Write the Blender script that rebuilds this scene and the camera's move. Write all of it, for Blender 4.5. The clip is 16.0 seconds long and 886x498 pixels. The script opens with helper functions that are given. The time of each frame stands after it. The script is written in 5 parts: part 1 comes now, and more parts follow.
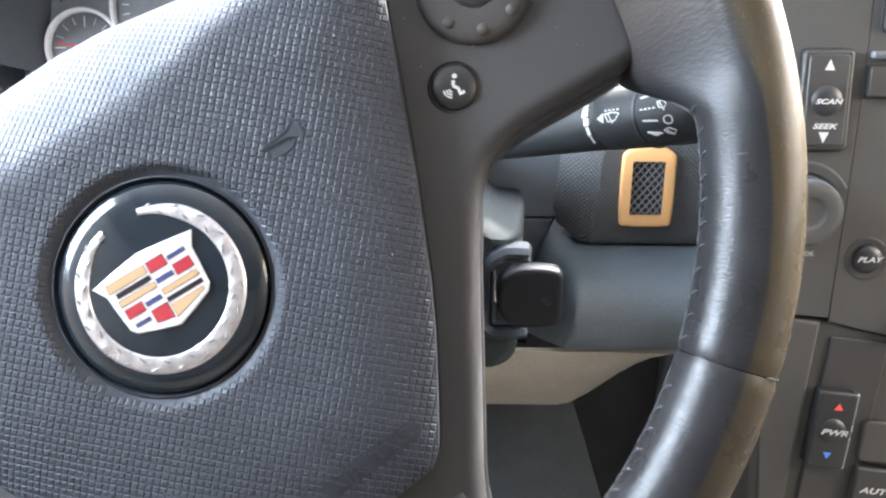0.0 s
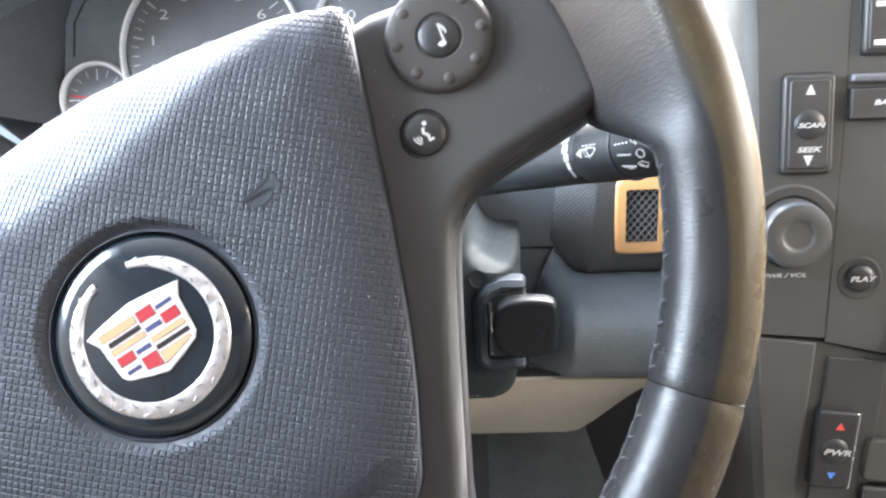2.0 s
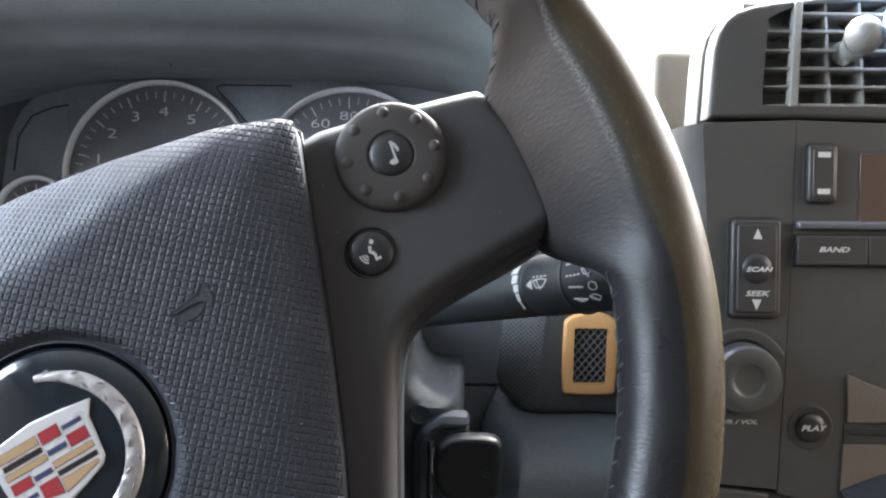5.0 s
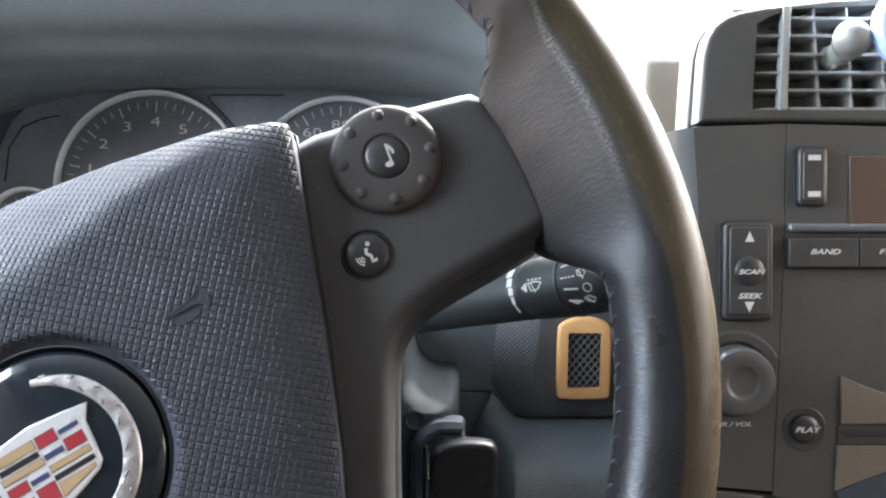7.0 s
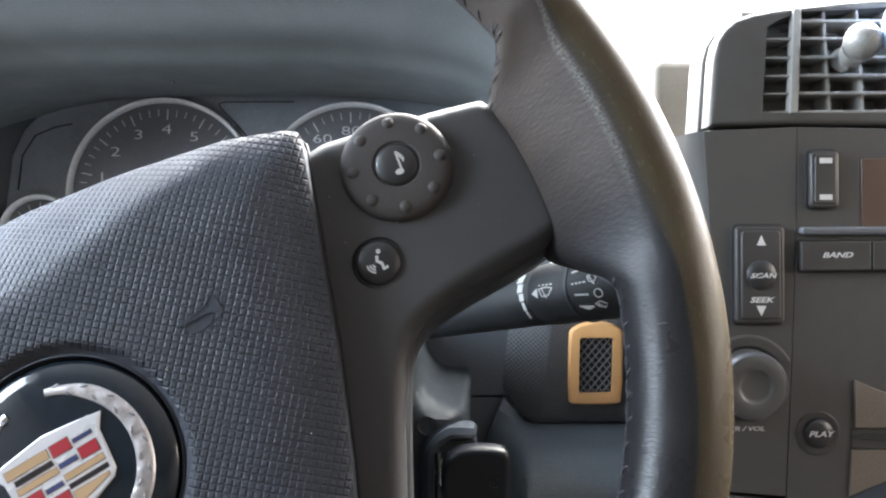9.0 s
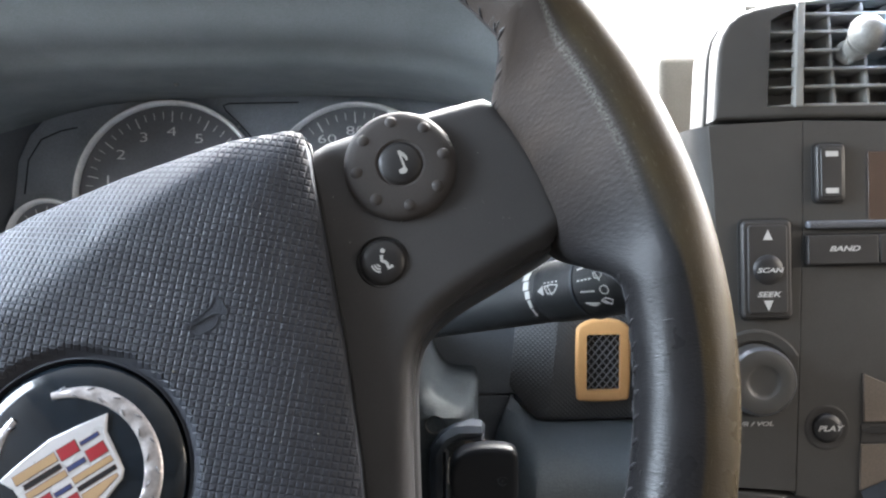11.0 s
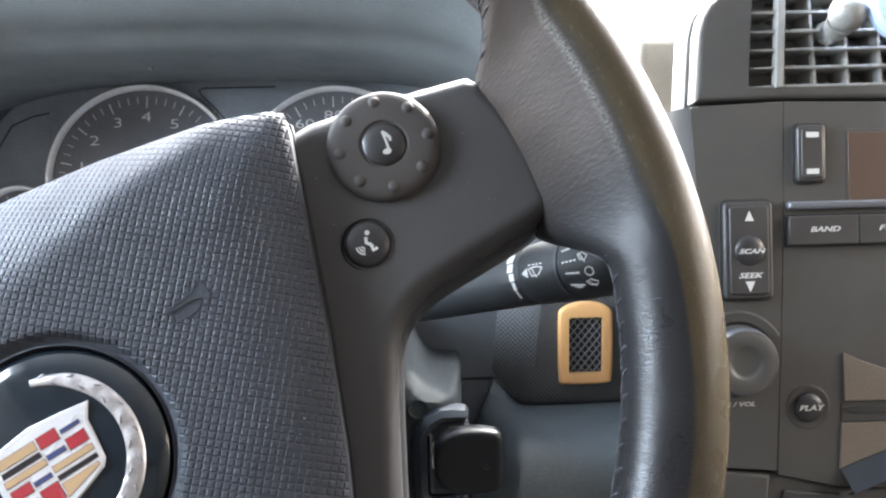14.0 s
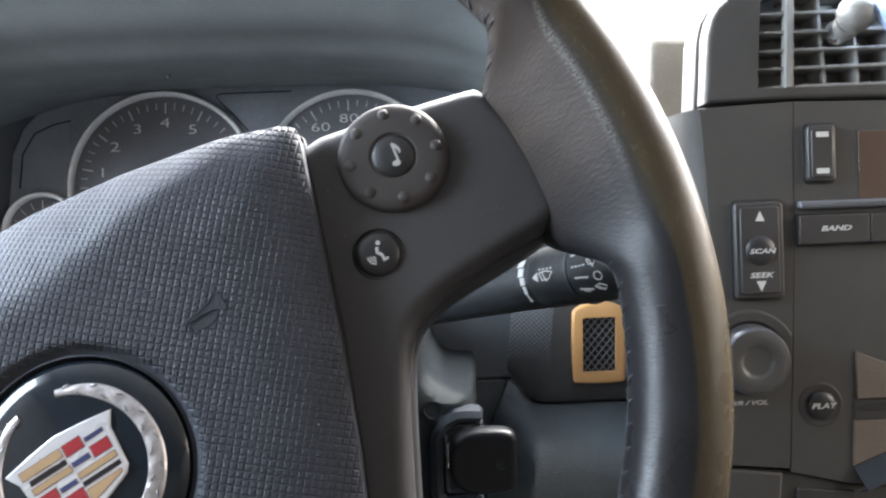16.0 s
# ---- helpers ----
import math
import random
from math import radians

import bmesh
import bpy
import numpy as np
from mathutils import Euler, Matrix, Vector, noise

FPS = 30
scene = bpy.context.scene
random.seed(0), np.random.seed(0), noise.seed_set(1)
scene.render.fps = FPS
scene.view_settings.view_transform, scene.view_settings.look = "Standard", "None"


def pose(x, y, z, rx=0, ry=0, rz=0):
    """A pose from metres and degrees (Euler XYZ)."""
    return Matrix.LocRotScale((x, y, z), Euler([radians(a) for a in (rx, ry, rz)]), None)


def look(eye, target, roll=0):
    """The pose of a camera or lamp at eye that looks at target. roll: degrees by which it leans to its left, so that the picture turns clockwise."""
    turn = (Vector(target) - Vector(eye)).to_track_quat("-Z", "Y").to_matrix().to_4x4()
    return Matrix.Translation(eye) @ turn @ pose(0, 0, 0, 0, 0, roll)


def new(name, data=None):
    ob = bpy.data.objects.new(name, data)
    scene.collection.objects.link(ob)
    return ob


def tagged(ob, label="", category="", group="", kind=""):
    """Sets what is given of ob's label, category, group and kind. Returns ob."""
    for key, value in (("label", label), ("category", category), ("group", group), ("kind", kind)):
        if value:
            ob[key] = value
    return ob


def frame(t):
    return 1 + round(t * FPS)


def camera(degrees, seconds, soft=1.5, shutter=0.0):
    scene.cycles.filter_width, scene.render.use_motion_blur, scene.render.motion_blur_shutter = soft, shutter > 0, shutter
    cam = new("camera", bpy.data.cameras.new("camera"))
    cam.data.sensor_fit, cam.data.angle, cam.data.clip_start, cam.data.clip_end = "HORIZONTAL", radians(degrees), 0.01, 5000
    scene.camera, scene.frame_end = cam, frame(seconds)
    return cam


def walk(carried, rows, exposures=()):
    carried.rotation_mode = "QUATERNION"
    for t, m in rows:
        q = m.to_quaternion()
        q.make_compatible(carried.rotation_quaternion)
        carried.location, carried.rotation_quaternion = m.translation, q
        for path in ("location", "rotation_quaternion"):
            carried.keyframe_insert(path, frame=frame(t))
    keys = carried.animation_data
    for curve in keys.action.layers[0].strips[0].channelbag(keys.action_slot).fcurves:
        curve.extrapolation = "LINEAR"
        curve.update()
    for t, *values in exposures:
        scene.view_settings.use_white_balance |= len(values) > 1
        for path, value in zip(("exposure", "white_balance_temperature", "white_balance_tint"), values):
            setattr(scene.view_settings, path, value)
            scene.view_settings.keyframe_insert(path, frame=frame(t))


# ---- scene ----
cam = camera(54.3, 16.0, soft=2.2, shutter=0.5)
PATH = [
    (0, (0.01672, 0.02173, 1.11581), (-0.00105, 0.96048, 0.77165), 0.07),
    (0.5, (0.01398, 0.02027, 1.11713), (-0.01480, 0.95973, 0.77568), 0.28),
    (1, (0.01579, 0.02132, 1.11921), (-0.01952, 0.96280, 0.78399), 0.27),
    (1.5, (0.01472, 0.02592, 1.11846), (-0.02496, 0.97186, 0.79654), -0.11),
    (2, (0.03446, 0.01337, 1.12327), (-0.01697, 0.96121, 0.80869), -2.73),
    (2.5, (0.03625, 0.00845, 1.12658), (0.00669, 0.97360, 0.86656), -3.18),
    (3, (0.04185, 0.02148, 1.12333), (0.04762, 1.00031, 0.91874), -2.69),
    (3.5, (0.02605, 0.01187, 1.11636), (0.03596, 0.99658, 0.94240), -1.32),
    (4, (0.02236, 0.01588, 1.11159), (0.02809, 1.00318, 0.95281), -0.05),
    (4.5, (0.02945, 0.02465, 1.11130), (0.03152, 1.01236, 0.95505), 0.40),
    (4.7, (0.03335, 0.02663, 1.11412), (0.04433, 1.01406, 0.95641), 0.74),
    (7, (0.03159, 0.02517, 1.11107), (0.05785, 1.01446, 0.96751), 0.24),
    (7.5, (0.02961, 0.02591, 1.10932), (0.05111, 1.01556, 0.96744), 0.21),
    (8, (0.03052, 0.02321, 1.11186), (0.04773, 1.01324, 0.97208), 0.10),
    (8.5, (0.02970, 0.02288, 1.11092), (0.04544, 1.01294, 0.97117), -0.02),
    (9, (0.03158, 0.02486, 1.11213), (0.04565, 1.01503, 0.97292), -0.24),
    (11.5, (0.03286, 0.02529, 1.11211), (0.04055, 1.01525, 0.97098), -1.22),
    (12, (0.04448, 0.03678, 1.11647), (0.07516, 1.02619, 0.97463), -1.62),
    (12.5, (0.04211, 0.03336, 1.11546), (0.08062, 1.02226, 0.97198), -1.61),
    (13, (0.04211, 0.03132, 1.11756), (0.07867, 1.02018, 0.97327), -1.83),
    (13.5, (0.03457, 0.02542, 1.11389), (0.06775, 1.01379, 0.96550), -1.57),
    (14, (0.02967, 0.02814, 1.10989), (0.06222, 1.01540, 0.95412), -1.29),
    (14.5, (0.03117, 0.02711, 1.11212), (0.06559, 1.01305, 0.94860), -1.21),
    (15, (0.03355, 0.02761, 1.11332), (0.06446, 1.01392, 0.95131), -1.45),
    (15.5, (0.03904, 0.02242, 1.11963), (0.05550, 1.00912, 0.95798), -2.19),
    (16, (0.03303, 0.02226, 1.11530), (0.04241, 1.00910, 0.95386), -2.19),
]
walk(cam, [(t, look(eye, target, roll)) for t, eye, target, roll in PATH],
     exposures=((0, 3.07), (1.5, 3.12), (2.2, 3.32), (2.6, 3.37), (3.0, 2.42), (3.4, 1.73), (4.5, 1.75), (7, 2.04), (9.2, 1.95), (11.5, 1.97), (12.2, 1.63), (13.0, 1.75), (14.2, 2.45), (15.2, 2.40), (16, 1.89)))

# ---- world, sun, exposure ----
world = bpy.data.worlds.new("sky")
scene.world = world
world.use_nodes = True
wn = world.node_tree
sky = wn.nodes.new("ShaderNodeTexSky")
sky.sky_type = "NISHITA"
sky.sun_disc = False
SUN_UP, SUN_ROUND = 42.0, 35.0          # degrees above the horizon, and round to the right of straight ahead
sky.sun_elevation, sky.sun_rotation = radians(SUN_UP), radians(SUN_ROUND)
sky.altitude, sky.dust_density = 100.0, 2.0
wn.links.new(sky.outputs[0], wn.nodes["Background"].inputs[0])
wn.nodes["Background"].inputs[1].default_value = 0.15

sun_data = bpy.data.lights.new("sun", "SUN")
sun_data.energy, sun_data.angle, sun_data.color = 4.0, radians(0.6), (1.0, 0.95, 0.87)
sun = new("sun", sun_data)
su, sr = radians(SUN_UP), radians(SUN_ROUND)
sun.matrix_world = look((0, 0, 0), (-math.cos(su) * math.sin(sr), -math.cos(su) * math.cos(sr), -math.sin(su)))


def window_light(name, at, target, wide, high, watts, colour):
    """Daylight that comes in through a window's opening."""
    d = bpy.data.lights.new(name, "AREA")
    d.shape, d.size, d.size_y, d.energy, d.color = "RECTANGLE", wide, high, watts, colour
    ob = new(name, d)
    ob.matrix_world = look(at, target)
    return ob


window_light("windscreen_daylight", (0.25, 0.80, 1.40), (0.15, 0.2, 1.0), 1.3, 0.55, 64.0, (0.97, 0.97, 1.0))
window_light("side_window_daylight", (-0.64, 0.45, 1.32), (0.0, 0.52, 1.04), 0.90, 0.36, 11.0, (0.74, 0.86, 1.0))
window_light("side_window_daylight", (1.14, 0.25, 1.35), (0.0, 0.3, 1.0), 1.0, 0.40, 3.5, (1.0, 0.86, 0.70))


# ---- materials ----
def mat(name, colour, rough=0.5, metal=0.0, vary=0.12, grain=(900.0, 0.15), wear=(25.0, 0.25), bump=0.0003, coat=0.0,
        cells=0.0, cell_depth=0.0003, spec=0.5, wrinkle=0.0):
    """A surface with fine grain, large soft blotches, uneven gloss and relief, at real size (scales are per metre)."""
    m = bpy.data.materials.new(name)
    m.use_nodes = True
    nt = m.node_tree
    N, L = nt.nodes, nt.links
    b = N["Principled BSDF"]
    co = N.new("ShaderNodeTexCoord")

    def tex(scale, detail=4.0):
        t = N.new("ShaderNodeTexNoise")
        t.inputs["Scale"].default_value, t.inputs["Detail"].default_value = scale, detail
        L.new(co.outputs["Object"], t.inputs["Vector"])
        return t.outputs["Fac"]

    def remap(sock, lo, hi):
        r = N.new("ShaderNodeMapRange")
        r.inputs["From Min"].default_value, r.inputs["From Max"].default_value = 0.25, 0.75
        r.inputs["To Min"].default_value, r.inputs["To Max"].default_value = lo, hi
        L.new(sock, r.inputs["Value"])
        return r.outputs[0]

    big, fine = tex(wear[0]), tex(grain[0], 2.0)
    mix = N.new("ShaderNodeMath")
    mix.operation = "MULTIPLY"
    L.new(remap(big, 1 - vary, 1 + vary), mix.inputs[0])
    L.new(remap(fine, 1 - grain[1], 1 + grain[1]), mix.inputs[1])
    col = N.new("ShaderNodeVectorMath")
    col.operation = "SCALE"
    col.inputs[0].default_value = colour
    L.new(mix.outputs[0], col.inputs["Scale"])
    L.new(col.outputs[0], b.inputs["Base Color"])
    L.new(remap(tex(wear[0] * 2.3), max(rough - wear[1] * 0.4, 0.03), min(rough + wear[1] * 0.4, 1)), b.inputs["Roughness"])
    b.inputs["Metallic"].default_value = metal
    b.inputs["Coat Weight"].default_value = coat
    b.inputs["Coat Roughness"].default_value = 0.06
    b.inputs["Specular IOR Level"].default_value = spec
    last = None

    def relief(sock, depth):
        nonlocal last
        n = N.new("ShaderNodeBump")
        n.inputs["Strength"].default_value, n.inputs["Distance"].default_value = 1.0, depth
        L.new(sock, n.inputs["Height"])
        if last:
            L.new(last, n.inputs["Normal"])
        last = n.outputs[0]

    if bump:
        relief(fine, bump)
    if cells:
        v = N.new("ShaderNodeTexVoronoi")
        v.feature = "DISTANCE_TO_EDGE"
        v.inputs["Scale"].default_value = cells
        L.new(co.outputs["Object"], v.inputs["Vector"])
        r = N.new("ShaderNodeMapRange")
        r.inputs["From Max"].default_value = 0.25
        L.new(v.outputs["Distance"], r.inputs["Value"])
        relief(r.outputs[0], cell_depth)
    if wrinkle:
        s = N.new("ShaderNodeMapping")
        s.inputs["Scale"].default_value = (110, 420, 420)
        L.new(co.outputs["Object"], s.inputs["Vector"])
        t = N.new("ShaderNodeTexNoise")
        t.inputs["Scale"].default_value, t.inputs["Detail"].default_value, t.inputs["Distortion"].default_value = 1.0, 3.0, 1.2
        L.new(s.outputs[0], t.inputs["Vector"])
        relief(t.outputs["Fac"], wrinkle)
        relief(big, wrinkle * 2)
    if last:
        L.new(last, b.inputs["Normal"])
    return m


def diamond_mat(name, colour, pitch, depth, rough=0.5):
    """Moulded plastic with a fine diamond pattern in relief."""
    m = mat(name, colour, rough, grain=(1500.0, 0.1), bump=0.0)
    nt = m.node_tree
    N, L = nt.nodes, nt.links
    co = N.new("ShaderNodeTexCoord")
    waves = []
    for turn in (45, -45):
        mp = N.new("ShaderNodeMapping")
        mp.inputs["Rotation"].default_value = (0, 0, radians(turn))
        L.new(co.outputs["Object"], mp.inputs["Vector"])
        w = N.new("ShaderNodeTexWave")
        w.inputs["Scale"].default_value = 2 * math.pi / pitch / 20
        L.new(mp.outputs[0], w.inputs["Vector"])
        waves.append(w.outputs["Fac"])
    mul = N.new("ShaderNodeMath")
    mul.operation = "MULTIPLY"
    L.new(waves[0], mul.inputs[0])
    L.new(waves[1], mul.inputs[1])
    n = N.new("ShaderNodeBump")
    n.inputs["Strength"].default_value, n.inputs["Distance"].default_value = 1.0, depth
    L.new(mul.outputs[0], n.inputs["Height"])
    L.new(n.outputs[0], N["Principled BSDF"].inputs["Normal"])
    return m


LEATHER = mat("black_leather", (0.034, 0.031, 0.030), 0.40, vary=0.2, cells=1500.0, cell_depth=0.00002, bump=0.00001, wrinkle=0.00005, spec=0.4)
THREAD = mat("black_thread", (0.032, 0.032, 0.036), 0.6, grain=(3000.0, 0.3))
WORN = mat("worn_thread", (0.22, 0.22, 0.20), 0.8, grain=(3000.0, 0.4), bump=0.0)
COVER = mat("airbag_vinyl", (0.024, 0.0265, 0.034), 0.59, vary=0.15, grain=(2500.0, 0.2), bump=0.00003, spec=0.30)
SPOKE = mat("soft_touch_plastic", (0.039, 0.037, 0.037), 0.57, vary=0.15, grain=(2500.0, 0.12), bump=0.00005, spec=0.4)
BUTTON = mat("black_button_plastic", (0.014, 0.0135, 0.0145), 0.45, vary=0.2, grain=(2500.0, 0.1), bump=0.00003)
KEYBLACK = mat("key_plastic", (0.005, 0.006, 0.008), 0.45, vary=0.2, grain=(2500.0, 0.1), bump=0.00004, spec=0.22)
SATIN = mat("dark_satin_plastic", (0.016, 0.021, 0.028), 0.52, vary=0.15, bump=0.00002, spec=0.34)
RUBBER = mat("knob_rubber", (0.041, 0.036, 0.034), 0.68, vary=0.2, grain=(2500.0, 0.15), bump=0.00005, spec=0.32)
GLOSS = mat("black_gloss_resin", (0.008, 0.012, 0.017), 0.16, vary=0.3, bump=0.0, coat=0.45, wear=(140.0, 0.2), spec=0.4)
CHROME = mat("satin_chrome", (0.62, 0.61, 0.60), 0.24, metal=1.0, vary=0.06, bump=0.00003, wear=(80.0, 0.2))
LEAF = mat("dark_silver", (0.20, 0.195, 0.20), 0.4, metal=0.5, vary=0.1, bump=0.0)
WREATH = mat("soft_silver", (0.50, 0.47, 0.47), 0.34, metal=0.75, vary=0.06, bump=0.00002)
# plain white in place of chrome, for the daylight it would mirror
BRIGHT = mat("ring_glint_white", (0.93, 0.94, 0.96), 0.3, coat=1.0, metal=0.0, vary=0.05, bump=0.0)
BROWNLINE = mat("brown_enamel_line", (0.16, 0.10, 0.085), 0.3, coat=0.5, bump=0.0)
RED = mat("red_enamel", (0.27, 0.022, 0.030), 0.25, coat=0.6, bump=0.0, vary=0.04, grain=(2500.0, 0.02))
BLUE = mat("blue_enamel", (0.030, 0.042, 0.11), 0.25, coat=0.6, bump=0.0, vary=0.04, grain=(2500.0, 0.02))
GOLD = mat("gold_enamel", (0.345, 0.228, 0.125), 0.25, coat=0.6, bump=0.0, vary=0.04, grain=(2500.0, 0.02))
JET = mat("black_enamel", (0.010, 0.010, 0.012), 0.2, coat=0.6, bump=0.0)
PRINT = mat("grey_print", (0.36, 0.355, 0.34), 0.5, vary=0.06, grain=(3000.0, 0.1), bump=0.0)
NUMERAL = mat("dial_print", (0.85, 0.85, 0.84), 0.5, vary=0.03, grain=(3000.0, 0.04), bump=0.0)
WHITE = mat("white_print", (0.48, 0.48, 0.47), 0.5, vary=0.06, grain=(3000.0, 0.06), bump=0.0)
SILVERED = mat("silver_enamel", (0.52, 0.51, 0.515), 0.3, metal=0.25, grain=(2500.0, 0.02), bump=0.0, vary=0.05)
STALK = mat("stalk_plastic", (0.011, 0.012, 0.013), 0.48, vary=0.2, cells=1600.0, cell_depth=0.00006, bump=0.00004, spec=0.26)
SHROUD = mat("grained_grey_plastic", (0.019, 0.025, 0.029), 0.7, vary=0.2, cells=1300.0, cell_depth=0.00034, grain=(1800.0, 0.5), spec=0.22)
DASH = mat("dash_vinyl", (0.072, 0.082, 0.096), 0.52, vary=0.12, cells=1700.0, cell_depth=0.00003, bump=0.0001)
KNEE = mat("knee_vinyl", (0.098, 0.118, 0.134), 0.5, vary=0.12, cells=1300.0, cell_depth=0.00009)
TRIM = diamond_mat("diamond_trim_plastic", (0.058, 0.060, 0.064), 0.0019, 0.00036, 0.62)
STACK = mat("charcoal_stack_plastic", (0.050, 0.048, 0.045), 0.6, vary=0.08, grain=(2200.0, 0.1), bump=0.00004, spec=0.32)
# paler than the stack, with the haze over the vent put into the colour
VENTGREY = mat("vent_plastic_hazed", (0.22, 0.216, 0.204), 0.45, vary=0.06, grain=(2200.0, 0.08), bump=0.00003)
KNOBFACE = mat("volume_knob_plastic", (0.058, 0.056, 0.053), 0.45, vary=0.08, grain=(2200.0, 0.08), bump=0.00002)
STACKKEY = mat("stack_button_plastic", (0.032, 0.030, 0.029), 0.42, vary=0.12, grain=(2200.0, 0.1), bump=0.00003)
HOOD = mat("hood_vinyl", (0.175, 0.19, 0.195), 0.6, vary=0.15, cells=900.0, cell_depth=0.00004, bump=0.00003)
DIAL = mat("dial_grey", (0.155, 0.160, 0.174), 0.45, vary=0.15, bump=0.0)
FACE = mat("cluster_face_grey", (0.23, 0.255, 0.29), 0.4, vary=0.2, bump=0.00002)
# near black for hidden and unlit places, the footwell carpet among them
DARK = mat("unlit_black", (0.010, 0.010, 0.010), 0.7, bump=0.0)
TAN = mat("beige_lower_dash", (0.34, 0.305, 0.25), 0.6, vary=0.06, cells=900.0, cell_depth=0.00005)
CARPET = mat("grey_carpet", (0.055, 0.052, 0.048), 0.95, vary=0.25, grain=(1200.0, 0.5), bump=0.0015)
DISPLAY = mat("brown_display_glass", (0.085, 0.055, 0.040), 0.16, coat=0.5, bump=0.0, grain=(900.0, 0.02), vary=0.05)
POCKET = mat("brown_slot_plastic", (0.120, 0.098, 0.080), 0.4, vary=0.1, bump=0.00003)
PALE = mat("pale_blue_plastic", (0.42, 0.55, 0.82), 0.35, vary=0.06, bump=0.0, coat=0.3)
TRIMBAR = mat("satin_bar_plastic", (0.13, 0.135, 0.15), 0.35, metal=0.3, vary=0.06, bump=0.0)
PADBROWN = mat("brown_dash_pad", (0.12, 0.108, 0.09), 0.6, vary=0.1, cells=900.0, cell_depth=0.00008)
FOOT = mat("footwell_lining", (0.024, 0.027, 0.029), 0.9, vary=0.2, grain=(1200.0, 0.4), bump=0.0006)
KNOBGREY = mat("grey_ball_plastic", (0.19, 0.187, 0.175), 0.4, vary=0.08, bump=0.00003)
LINER = mat("roof_lining", (0.15, 0.148, 0.145), 0.95, vary=0.08, grain=(900.0, 0.2), bump=0.0006)
# dark tone picked to cut the light bounced from the unseen rear
REAR_DARK = mat("rear_trim", (0.05, 0.048, 0.045), 0.9, vary=0.1)
PAINT = mat("door_trim", (0.10, 0.088, 0.072), 0.7, vary=0.1)
ASPHALT = mat("asphalt", (0.05, 0.05, 0.05), 0.9, vary=0.3, grain=(80.0, 0.5), wear=(0.4, 0.1), bump=0.004)
REDPRINT = mat("red_print", (0.60, 0.06, 0.05), 0.5, bump=0.0)
BLUEPRINT = mat("blue_print", (0.06, 0.18, 0.60), 0.5, bump=0.0)


def wood_mat():
    m = mat("honey_maple", (0.55, 0.30, 0.10), 0.38, vary=0.1, bump=0.0, coat=0.35, grain=(700.0, 0.05))
    nt = m.node_tree
    N, L = nt.nodes, nt.links
    co = N.new("ShaderNodeTexCoord")
    mp = N.new("ShaderNodeMapping")
    mp.inputs["Scale"].default_value = (900, 60, 300)
    t = N.new("ShaderNodeTexNoise")
    t.inputs["Detail"].default_value = 6.0
    ramp = N.new("ShaderNodeValToRGB")
    ramp.color_ramp.elements[0].position, ramp.color_ramp.elements[0].color = 0.3, (0.68, 0.37, 0.145, 1)
    ramp.color_ramp.elements[1].position, ramp.color_ramp.elements[1].color = 0.7, (0.74, 0.425, 0.18, 1)
    L.new(co.outputs["Object"], mp.inputs["Vector"])
    L.new(mp.outputs[0], t.inputs["Vector"])
    L.new(t.outputs["Fac"], ramp.inputs[0])
    L.new(ramp.outputs[0], N["Principled BSDF"].inputs["Base Color"])
    return m


WOOD = wood_mat()


